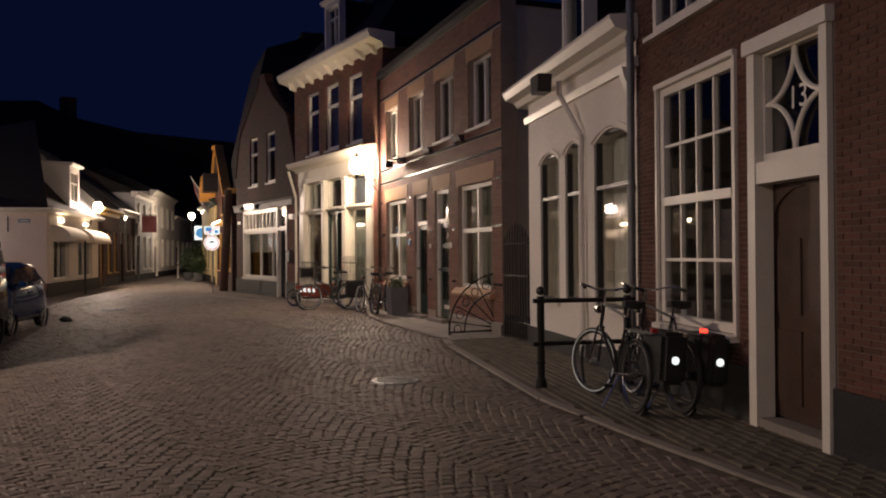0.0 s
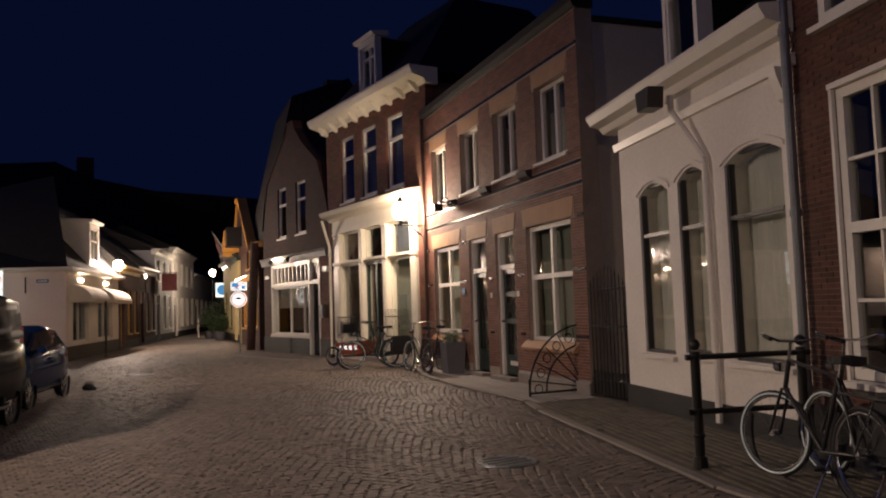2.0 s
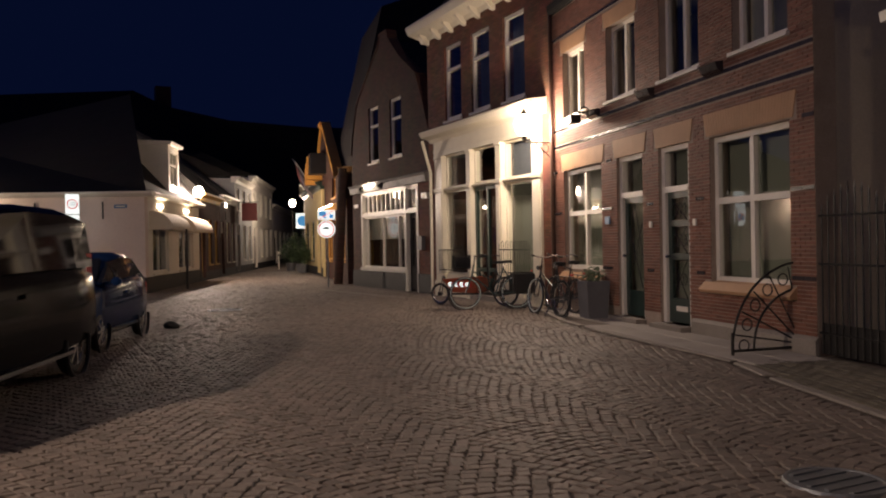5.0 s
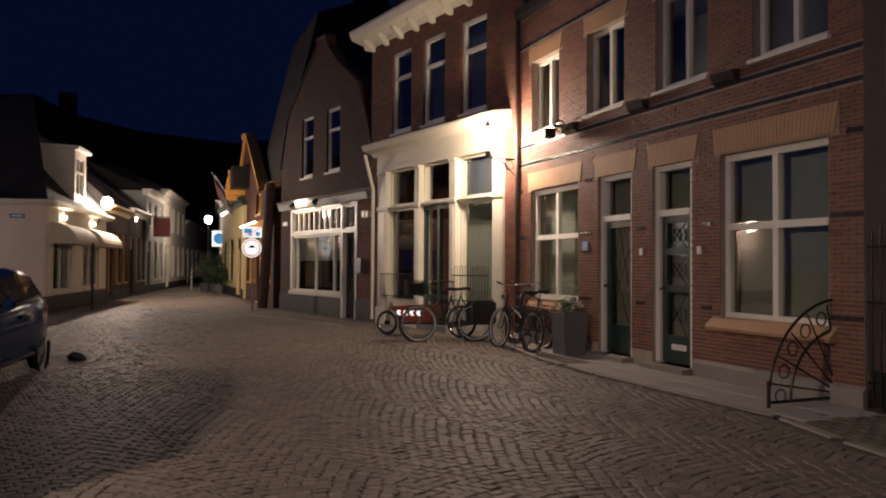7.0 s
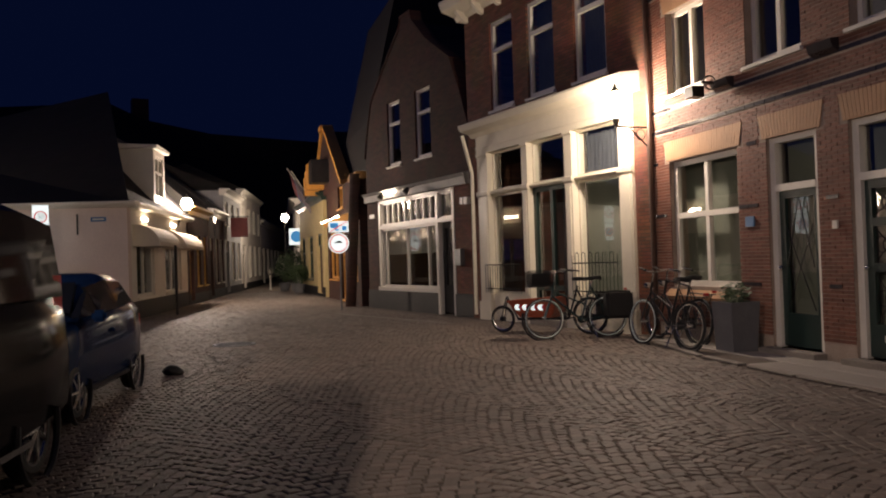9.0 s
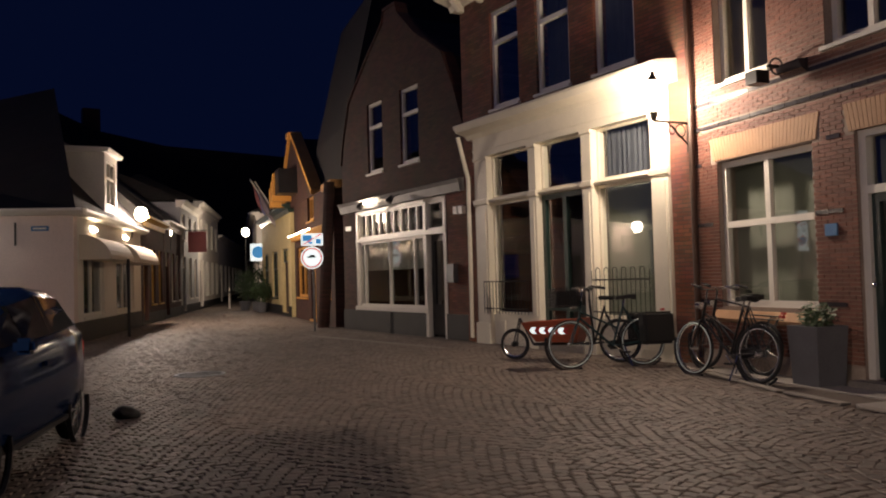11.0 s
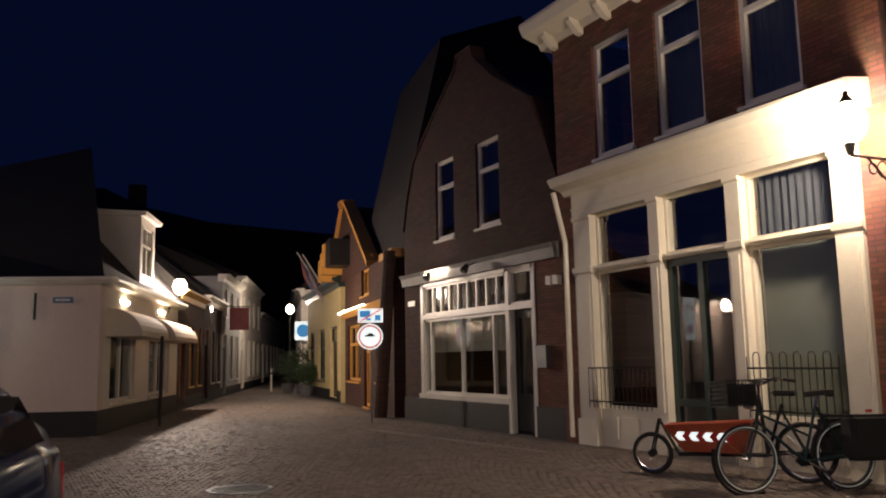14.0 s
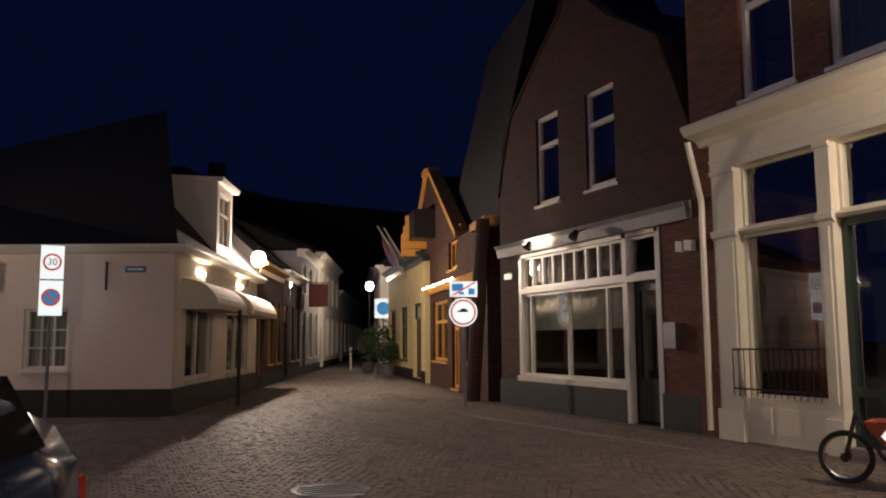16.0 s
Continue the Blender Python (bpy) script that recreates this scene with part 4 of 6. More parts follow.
# ---- houses of the side street ----
def row_house(f, s0, s1, eave, material, label, trim=WHITE, deep=6, base=PLINTH, door_mat=BROWN_DOOR, rise=2.2, flat=False, wins=2):
    h = thing("row_house", f(s0, 0, 0), label, "house", "houses of the side street")
    w = (s1 - s0) / (wins + 1)
    holes = [(s0 + w * k + 0.25 * w, s0 + w * k + 0.8 * w, 0.12 if k == 0 else 0.7, 2.7) for k in range(wins + 1)]
    if eave > 4.6:
        holes += [(s0 + w * k + 0.25 * w, s0 + w * k + 0.75 * w, 3.5, min(5.0, eave - 0.5)) for k in range(wins + 1)]
    bm = wall(bmesh.new(), f, s0 + 0.02, s1, 0, eave, 0.3, holes)
    part("wall", bm, material, h)
    bm = wall(bmesh.new(), f, s0 + 0.02, s1, 0, 0.4, 0.02, holes, face=0.02)
    part("plinth", bm, base, h)
    for i, (a, b, c, d) in enumerate(holes):
        if i == 0:
            bm = box(bmesh.new(), f, a, b, -0.2, -0.14, 0.12, 2.15)
            part("door", bm, door_mat, h)
            window(h, f, a, b, 2.15, d, trim, frame_w=0.06, sill=False, name="fanlight")
        else:
            window(h, f, a, b, c, d, trim, cuts_s=((a + b) / 2,), cuts_z=(c + (d - c) * 0.62,), frame_w=0.07, behind=CURTAIN if i % 2 else None)
    bm = profile(bmesh.new(), f, s0, s1, ((-0.2, eave - 0.25), (0.06, eave - 0.25), (0.1, eave - 0.1), (0.3, eave), (0.3, eave + 0.08), (-0.2, eave + 0.1)))
    part("cornice", bm, trim, h)
    bm = prism(bmesh.new(), lambda d, s, z: f(s, d, z), ((0.2, eave + 0.08), (-deep / 2, eave + rise), (-deep, eave + 0.08)), s0, s1)
    part("roof", bm, TILE_ROOF, h)
    shell(h, f, s0 + 0.02, s1, eave, deep, material)
    return h


YEL = mat("yellow_ochre_boards", (0.62, 0.38, 0.08), 0.5, vary=0.15)
GREY_P = mat("grey_paint", (0.34, 0.34, 0.34), 0.6, vary=0.15)
row_house(SIDE, 8.5, 13.2, 3.7, BRICK_FAR, "brick house with yellow ochre door boards", door_mat=YEL, trim=YEL, rise=3)
row_house(SIDE, 13.3, 18.0, 3.9, BRICK_FAR, "narrow red brown brick house with white cornice", rise=2.6)
row_house(SIDE, 18.1, 24.6, 5.2, GREY_P, "grey rendered house with tall windows", rise=1.5)
row_house(SIDE, 24.7, 36.0, 5.8, PLASTER, "pale grey house with white cornice", wins=3, rise=1.6)
row_house(SIDE, 36.1, 60.0, 4.6, PLASTER, "long low white house", wins=6)
FAR = Run((13.7, 50.5), (23.5, 84.0))
row_house(FAR, 8.0, 20.0, 5.5, PLASTER, "pale house far down the street", wins=3)
row_house(FAR, 20.2, 40.0, 6.5, BRICK_FAR, "brick house far down the street", wins=4)

# leaning ochre house with a step-edged gable
LEAN = Run((10.2, 33.0), (11.75, 40.6))
ochre = thing("gabled_house", LEAN(3, 0, 0), "leaning brick house with ochre painted gable edges", "house", "row of houses")
holes = [(0.6, 2.2, 0.85, 2.5), (3.1, 4.0, 0.1, 2.6), (4.6, 6.9, 0.8, 2.6), (3.2, 4.4, 3.4, 4.6)]
bm = wall(bmesh.new(), LEAN, 0, 7.4, 0, 4.2, 0.3, holes)
prism(bm, LEAN, ((3.1, 4.2), (10.9, 4.2), (7.7, 6.8), (7.2, 6.8)), -0.3, 0.02)
part("wall", bm, BRICK_FAR, ochre)
shell(ochre, LEAN, 0, 7.4, 4.2, 6, BRICK_FAR)
for a, b, c, d in holes:
    window(ochre, LEAN, a, b, c, d, ORANGE_PAINT, cuts_s=((a + b) / 2,), cuts_z=(c + (d - c) * 0.65,), frame_w=0.09)
bm = bmesh.new()
for (a, za), (b, zb) in (((3.0, 4.2), (7.2, 6.85)), ((7.7, 6.85), (11.0, 4.2))):
    prism(bm, LEAN, ((a, za), (b, zb), (b, zb + 0.16), (a, za + 0.16)), -0.3, 0.12)
box(bm, LEAN, 7.1, 7.8, -0.3, 0.2, 6.8, 6.98)
part("gable_edge", bm, ORANGE_PAINT, ochre, "ochre painted gable boards")
bm = profile(bmesh.new(), LEAN, 0, 7.4, ((0, 2.85), (0.1, 2.85), (0.2, 3.05), (0, 3.1)))
box(bm, LEAN, -0.4, 1.1, -0.2, 0.15, 4.06, 4.26)
part("cornice", bm, ORANGE_PAINT, ochre)
bm = prism(bmesh.new(), LEAN, ((3.1, 4.2), (10.9, 4.2), (7.7, 6.75), (7.2, 6.75)), -6, -0.31)
part("roof", bm, TILE_ROOF, ochre)
bm = tube(bmesh.new(), LEAN(0.1, 0.35, 0), LEAN(-0.3, 0.15, 4.2), 0.17, 10)
part("buttress", bm, BRICK_FAR, ochre)
bm = box(bmesh.new(), LEAN, 6.3, 7.3, 0.02, 0.7, 4.6, 5.5)
part("hoist_box", bm, BLACK, ochre)
for s, z in ((7.35, 4.7), (7.85, 4.45), (8.35, 4.25)):
    part("bracket", box(bmesh.new(), LEAN, s, s + 0.4, 0.02, 0.75, z, z + 0.75), ORANGE_PAINT, ochre)
yellow = row_house(Run((11.8, 41.0), (13.6, 50.0)), 0, 9.2, 4.3, YELLOW_PAINT, "pale yellow house with lit window", trim=GREEN_DOOR, rise=2.4)

plate = part("street_name_plate", box(bmesh.new(), LEAN, 0.35, 1.0, 0.0, 0.02, 2.86, 3.0), ENAMEL_BLUE, ochre, "blue enamel street name plate")
part("writing", box(bmesh.new(), LEAN, 0.42, 0.93, 0.02, 0.024, 2.91, 2.95), WHITE, plate)

# great dark roofs behind the rows
bulk = thing("church_building", (14.5, 38, 0), "large dark building with steep tiled roof", "building")
bm = bmesh.new()
HIGH = LEAN
prism(bm, lambda d, s, z: HIGH(s, d, z), ((-0.4, 4.3), (-0.5, 6.0), (-1.5, 10.3), (-3.9, 11.2), (-8, 5.0), (-8, 0), (-0.4, 0)), 0.3, 5.2)
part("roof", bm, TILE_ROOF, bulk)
bm = box(bmesh.new(), HIGH, 3.4, 4.2, -4.4, -3.6, 9.5, 12.0)
part("chimney", bm, BRICK_FAR, bulk)
bulk = thing("hall_building", (6, 99, 0), "large dark hall roof far behind the houses", "building")
bm = bmesh.new()
prism(bm, lambda s, d, z: Vector((2 + (s - 2) * 1.65, 95 + d, 1.4 + (z - 1.4) * 1.65)), ((-14, 0), (-14, 6), (-4, 10.5), (6, 11.5), (8, 10.6), (12, 9.9), (20, 9.6), (24, 6), (24, 0)), 0, 10)
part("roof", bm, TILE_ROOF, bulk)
bm = box(bmesh.new(), plain, 11.0, 12.6, 96.5, 98, 13, 19)
part("chimney", bm, BRICK_FAR, bulk)
# closing rows that stand beside and behind the walker
closing = thing("row_house", (-6, 8, 0), "plain brick row closing the street", "house")
part("wall", box(bmesh.new(), plain, -6.1, -5.6, -14, 30.0, 0, 6), BRICK_FAR, closing)
part("wall", box(bmesh.new(), plain, -6.1, 4.5, -14.6, -14, 0, 6), BRICK_FAR, closing)
closing = thing("row_house", (4, -5, 0), "plain brick row beside the old house", "house")
part("wall", box(bmesh.new(), Run((4.97, 2.15), (-1.5, -13.95), -1), 0, 17.3, -0.5, 0, 0, 6), BRICK_FAR, closing)


# ---- lanterns ----
def lantern(place, wall_point, label, hood=False):
    """A globe-headed lantern on a scrolled wall arm, or on a post where no wall point is given."""
    lamp = thing("street_lantern", (place[0], place[1], 0) if not wall_point else wall_point, label, "street lamp", "street lanterns")
    c = Vector(place)
    bm = ball(bmesh.new(), c, 0.2, 1.2, 16, 10)
    globe = part("globe", bm, LAMP_GLOW, lamp, "brightly lit glass globe")
    globe.visible_shadow = False
    bm = tube(bmesh.new(), c + Vector((0, 0, 0.17)), c + Vector((0, 0, 0.3)), 0.13, 12, 0.03)
    ball(bm, c + Vector((0, 0, 0.32)), 0.035)
    part("cap", bm, IRON, lamp)
    # hood added to the unseen lanterns to cut their light on upper walls
    if hood:
        bm = bmesh.new()
        rims = []
        for rad, up in ((0.05, 0.33), (0.24, 0.26), (0.4, -0.02), (0.39, -0.03), (0.23, 0.24), (0.05, 0.31)):
            rims.append([bm.verts.new(c + Vector((rad * math.cos(a), rad * math.sin(a), up))) for a in np.linspace(0, 2 * math.pi, 25)[:-1]])
        for p, q in zip(rims, rims[1:] + rims[:1]):
            for i in range(24):
                bm.faces.new((p[i], p[(i + 1) % 24], q[(i + 1) % 24], q[i]))
        part("hood", bm, IRON, lamp, "added wide black hood that dims light on upper walls")
    bm = tube(bmesh.new(), c - Vector((0, 0, 0.36)), c - Vector((0, 0, 0.17)), 0.03, 8, 0.08)
    part("holder", bm, IRON, lamp)
    if wall_point:
        w = Vector(wall_point)
        out = Vector((c.x - w.x, c.y - w.y, 0))
        side = out.normalized().cross(Vector((0, 0, 1)))
        z = c.z - 0.36
        bm = tube(bmesh.new(), Vector((w.x, w.y, z)), Vector((c.x, c.y, z)), 0.018, 6)
        tube(bm, Vector((w.x, w.y, z - 0.34)), Vector((w.x, w.y, z - 0.34)) + out * 0.6 + Vector((0, 0, 0.33)), 0.014, 6)
        for k, r in ((0.25, 0.09), (0.5, 0.06)):
            ring(bm, Vector((w.x, w.y, z - 0.12)) + out * k, side, r, 0.01, 16, 5)
        tube(bm, Vector((w.x, w.y, z - 0.42)), Vector((w.x, w.y, z + 0.12)), 0.035, 8)
        part("arm", bm, IRON, lamp)
    else:
        bm = tube(bmesh.new(), (c.x, c.y, 0), (c.x, c.y, 0.8), 0.07, 10, 0.055)
        tube(bm, (c.x, c.y, 0.8), c - Vector((0, 0, 0.34)), 0.04, 10, 0.03)
        ring(bm, (c.x, c.y, 0.8), (0, 0, 1), 0.055, 0.02, 12, 5)
        part("post", bm, IRON, lamp)
    return lamp


lantern(MAIN, (10.1, 19.5, 3.5), "lit globe lantern on a scrolled iron wall arm")
lantern((-4.9, 12.2, 4.9), (-5.58, 12.2, 4.5), "lit hooded lantern on a plain brick wall", hood=True)
lantern((-4.9, -1.5, 4.8), (-5.58, -1.5, 4.4), "lit hooded lantern on a plain brick wall", hood=True)
lantern((-2.8, 34.1, 3.1), COR(6.2, 0, 2.7), "lit globe lantern on a pale house front")
lantern((5.9, 38.7, 3.7), SIDE(6.9, 0, 3.3), "lit globe lantern over barrel awnings")
lantern((8.35, 46.6, 3.6), SIDE(15.0, 0, 3.2), "lit globe lantern before a brick house")
lantern((14.0, 54.0, 4.1), None, "lit globe lantern on a post far down the street")
fairy = thing("light_string", LEAN(3, 0.1, 3.1), "string of small warm bulbs along the ochre house", "lamp")
part("cord", tube(bmesh.new(), LEAN(2.6, 0.21, 3.08), LEAN(7.3, 0.21, 3.08), 0.008, 5), IRON, fairy)
for k in range(9):
    part("bulb", ball(bmesh.new(), LEAN(2.8 + k * 0.55, 0.25, 3.04), 0.026, 1.2, 8, 6), LAMP_GLOW, fairy)
for s in (1.9, 5.9):
    l = thing("awning_lamp", SIDE(s, 0.3, 2.8), "lit strip lamp above a pale awning", "lamp", "awning lamps")
    part("tube", tube(bmesh.new(), SIDE(s - 0.3, 0.0, 2.88), SIDE(s + 0.3, 0.0, 2.88), 0.05), LAMP_GLOW, l)


# ---- bicycles ----
def bicycle(label, place, front, paint, stripe=(0, 1), basket=False, bags=False, tail=False, step=False, steer=0):
    """A roadster: rear hub below the origin, front along x."""
    bike = thing("bicycle", (0, 0, 0), label, "bicycle", "parked bicycles")
    base, r = 1.1, 0.345
    for name, x in (("rear_wheel", 0.0), ("front_wheel", base)):
        c = (x, 0, r)
        bm = ring(bmesh.new(), c, (0, 1, 0), r - 0.02, 0.02, 40, 8)
        w = part(name, bm, RUBBER, bike)
        bm = ring(bmesh.new(), c, (0, 1, 0), r - 0.048, 0.012, 36, 6)
        part("rim", bm, CHROME, w)
        if (1 if x else 0) in stripe:
            for side in (-0.02, 0.02):
                bm = ring(bmesh.new(), (x, side * 0.8, r), (0, 1, 0), r - 0.026, 0.009, 40, 5)
                part("reflective_stripe", bm, TYRE_STRIPE, w, "white reflective tyre stripe")
        bm = bmesh.new()
        for k in range(18):
            a = 2 * math.pi * k / 18
            tube(bm, (x, 0.02 * (-1) ** k, r), (x + (r - 0.05) * math.cos(a), 0, r + (r - 0.05) * math.sin(a)), 0.0015, 3)
        part("spoke", bm, CHROME, w)
        bm = tube(bmesh.new(), (x, -0.05, r), (x, 0.05, r), 0.025)
        part("hub", bm, CHROME, w)
        if x:
            w.matrix_basis = pose(x, 0, 0, 0, 0, steer) @ pose(-x, 0, 0)
        bm = ring(bmesh.new(), c, (0, 1, 0), r + 0.025, 0.02, 20, 5, 0.1 if x == 0 else -0.3, 3.3 if x == 0 else 2.0, start=(1, 0, 0) if x else (0.6, 0, 0.8))
        part("mudguard", bm, BLACK, bike)
    bb, seat, head, low = Vector((0.46, 0, 0.3)), Vector((0.27, 0, 0.86)), Vector((0.9, 0, 0.95)), Vector((0.95, 0, 0.72))
    rear, fork = Vector((0, 0, r)), Vector((base, 0, r))
    bm = tube(bmesh.new(), bb, seat, 0.016)
    tube(bm, bb, low, 0.018)
    tube(bm, seat if not step else bb.lerp(seat, 0.45), head if not step else low + Vector((-0.02, 0, 0.08)), 0.015)
    tube(bm, head, low, 0.02)
    for y in (-0.05, 0.05):
        o = Vector((0, y, 0))
        tube(bm, rear + o, bb + o * 0.5, 0.01)
        tube(bm, rear + o, seat + o * 0.3, 0.009)
        tube(bm, fork + o, low + o * 0.6, 0.012)
    part("frame", bm, paint, bike)
    bm = tube(bmesh.new(), head, head + Vector((-0.02, 0, 0.14)), 0.014)
    tube(bm, head + Vector((-0.02, -0.1, 0.15)), head + Vector((-0.02, 0.1, 0.15)), 0.012)
    for y in (-1, 1):
        tube(bm, head + Vector((-0.02, 0.1 * y, 0.15)), head + Vector((-0.05, 0.27 * y, 0.2)), 0.012)
        tube(bm, head + Vector((-0.05, 0.27 * y, 0.2)), head + Vector((-0.22, 0.3 * y, 0.17)), 0.013)
    bars = part("handlebar", bm, CHROME, bike)
    for y in (-1, 1):
        bm = tube(bmesh.new(), head + Vector((-0.13, 0.285 * y, 0.185)), head + Vector((-0.25, 0.305 * y, 0.165)), 0.018)
        part("grip", bm, RUBBER, bars)
    bm = tube(bmesh.new(), seat, seat + Vector((-0.03, 0, 0.1)), 0.013)
    part("seat_post", bm, CHROME, bike)
    bm = bmesh.new()
    sc = seat + Vector((-0.05, 0, 0.13))
    rows = []
    for k, (dx, w, h) in enumerate(((-0.14, 0.03, 0.01), (-0.12, 0.1, 0.03), (-0.03, 0.095, 0.03), (0.06, 0.04, 0.02), (0.15, 0.02, 0.01))):
        rows.append([bm.verts.new(sc + Vector((dx, w * sy, h + (0.01 if abs(sy) < 0.5 else 0) - q))) for sy, q in ((-1, 0.05), (-1, 0), (0, 0), (1, 0), (1, 0.05))])
    for p, q in zip(rows, rows[1:]):
        for i in range(4):
            bm.faces.new((p[i], p[i + 1], q[i + 1], q[i]))
        bm.faces.new((p[4], p[0], q[0], q[4]))
    bm.faces.new(rows[0])
    bm.faces.new(rows[-1])
    part("saddle", bm, RUBBER, bike, "black saddle")
    bm = bmesh.new()
    for y in (-0.06, 0, 0.06):
        tube(bm, (-0.3, y, 0.75), (0.2, y, 0.76), 0.007, 6)
    for y in (-0.08, 0.08):
        tube(bm, (0, y, r), (-0.2, y * 0.8, 0.75), 0.006, 6)
    part("luggage_rack", bm, BLACK, bike)
    bm = prism(bmesh.new(), lambda s, d, z: Vector((s, d, z)), ((-0.04, 0.31), (-0.03, 0.39), (0.46, 0.37), (0.52, 0.3), (0.46, 0.24)), -0.085, -0.055)
    part("chain_case", bm, BLACK, bike)
    for sy, a in ((-1, 0.6), (1, 0.6 + math.pi)):
        tip = bb + Vector((0.17 * math.cos(a), sy * 0.1, 0.17 * math.sin(a)))
        bm = tube(bmesh.new(), bb + Vector((0, sy * 0.07, 0)), tip, 0.01)
        part("crank", bm, CHROME, bike)
        bm = box(bmesh.new(), plain, tip.x - 0.045, tip.x + 0.045, tip.y + (0.0 if sy > 0 else -0.09), tip.y + (0.09 if sy > 0 else 0.0), tip.z - 0.012, tip.z + 0.012)
        part("pedal", bm, RUBBER, bike)
    bm = tube(bmesh.new(), (0.3, 0.04, 0.3), (0.26, 0.2, 0.0), 0.01)
    part("kickstand", bm, CHROME, bike)
    bm = tube(bmesh.new(), head + Vector((0.08, 0, -0.06)), head + Vector((0.16, 0, -0.06)), 0.045, 10)
    part("headlamp", bm, CHROME, bike)
    bm = box(bmesh.new(), plain, -0.36, -0.32, -0.028, 0.028, 0.775, 0.808)
    part("tail_light", bm, TAIL_GLOW if tail else RED_PLASTIC, bike, "red tail light")
    if basket:
        bm = bmesh.new()
        x0, x1, z0, z1 = 1.0, 1.34, 0.88, 1.14
        for k in range(7):
            z = z0 + (z1 - z0) * k / 6
            for p, q in (((x0, -0.19), (x1, -0.19)), ((x1, -0.19), (x1, 0.19)), ((x1, 0.19), (x0, 0.19)), ((x0, 0.19), (x0, -0.19))):
                tube(bm, (*p, z), (*q, z), 0.006, 4)
        for k in range(9):
            y = -0.19 + 0.38 * k / 8
            for x in (x0, x1):
                tube(bm, (x, y, z0), (x, y, z1), 0.005, 4)
            xx = x0 + (x1 - x0) * k / 8
            for yy in (-0.19, 0.19):
                tube(bm, (xx, yy, z0), (xx, yy, z1), 0.005, 4)
            tube(bm, (x0, y, z0), (x1, y, z0), 0.005, 4)
        box(bm, plain, x0 + 0.02, x1 - 0.02, -0.17, 0.17, z0 + 0.01, z1 - 0.05)
        part("basket", bm, BLACK, bike, "black front basket")
    if bags:
        for y0, y1 in ((-0.27, -0.07), (0.13, 0.37)):
            bm = box(bmesh.new(), plain, -0.34, 0.12, y0, y1, 0.3, 0.76)
            bmesh.ops.bevel(bm, geom=list(bm.edges), offset=0.04, segments=3, affect="EDGES")
            bag = part("pannier_bag", bm, RUBBER, bike, "black pannier bag")
            bm = tube(bmesh.new(), (-0.341, (y0 + y1) / 2, 0.52), (-0.348, (y0 + y1) / 2, 0.52), 0.035, 14)
            # the reflector is no lamp; emission imitates the light it throws back
            part("reflector", bm, SIGN_WHITE, bag, "white oval reflector with its glint put in as glow")
    d = Vector((front[0] - place[0], front[1] - place[1]))
    bike.matrix_basis = pose(place[0], place[1], 0.018, 0, 0, math.degrees(math.atan2(d.y, d.x))) @ pose(0, 0, 0, 4)
    return bike


TEAL = mat("dark_teal_paint", (0.01, 0.035, 0.04), 0.3, vary=0.1, bump=0.0)
bicycle("black roadster bicycle with white striped tyres at the rail", (5.38, 5.36), (5.8, 6.38), BLACK, stripe=(1,), steer=22)
bicycle("black bicycle with two panniers and lit red tail light", (5.71, 5.1), (6.12, 6.13), BLACK, stripe=(1,), bags=True, tail=True)
bicycle("dark step-through bicycle with basket, panniers and striped tyres", (9.38, 19.85), (8.32, 20.23), TEAL, basket=True, step=True, bags=True)
bicycle("black ladies bicycle with white striped tyres", (8.93, 17.55), (9.07, 18.71), BLACK, stripe=(1,), step=True)
bicycle("dark bicycle leaning against the brick wall", (9.52, 17.95), (9.72, 19.03), BLACK, stripe=())

# cargo bicycle
cargo = thing("cargo_bicycle", (0, 0, 0), "long cargo bicycle with red plywood box", "bicycle")
for name, x, r in (("rear_wheel", 0.0, 0.33), ("front_wheel", 1.72, 0.25)):
    w = part(name, ring(bmesh.new(), (x, 0, r), (0, 1, 0), r - 0.022, 0.022, 36, 8), RUBBER, cargo)
    part("rim", ring(bmesh.new(), (x, 0, r), (0, 1, 0), r - 0.05, 0.012, 32, 5), CHROME, w)
    bm = bmesh.new()
    for k in range(16):
        a = 2 * math.pi * k / 16
        tube(bm, (x, 0.02 * (-1) ** k, r), (x + (r - 0.05) * math.cos(a), 0, r + (r - 0.05) * math.sin(a)), 0.0016, 3)
    part("spoke", bm, CHROME, w)
    part("hub", tube(bmesh.new(), (x, -0.05, r), (x, 0.05, r), 0.045, 12), BLACK, w)
bm = bmesh.new()
lo = [bm.verts.new((x, y, 0.3)) for x, y in ((0.62, -0.2), (1.3, -0.14), (1.3, 0.14), (0.62, 0.2))]
hi = [bm.verts.new((x, y, z)) for x, y, z in ((0.5, -0.29, 0.66), (1.52, -0.22, 0.6), (1.52, 0.22, 0.6), (0.5, 0.29, 0.66))]
hi2 = [bm.verts.new((x, y, z)) for x, y, z in ((0.53, -0.27, 0.655), (1.49, -0.2, 0.595), (1.49, 0.2, 0.595), (0.53, 0.27, 0.655))]
lo2 = [bm.verts.new((x, y, 0.32)) for x, y in ((0.64, -0.18), (1.28, -0.12), (1.28, 0.12), (0.64, 0.18))]
bm.faces.new(lo)
bm.faces.new(lo2)
for i in range(4):
    j = (i + 1) % 4
    bm.faces.new((lo[i], lo[j], hi[j], hi[i]))
    bm.faces.new((hi[i], hi[j], hi2[j], hi2[i]))
    bm.faces.new((lo2[i], lo2[j], hi2[j], hi2[i]))
crate = part("box", bm, RED_BOX, cargo, "red plywood carrier box")
# white film glows by emission to imitate reflected light; the red film is plain
WARN_W, WARN_R = SIGN_WHITE, mat("red_warning_film", (0.6, 0.04, 0.04), 0.4, vary=0.05, bump=0.0)
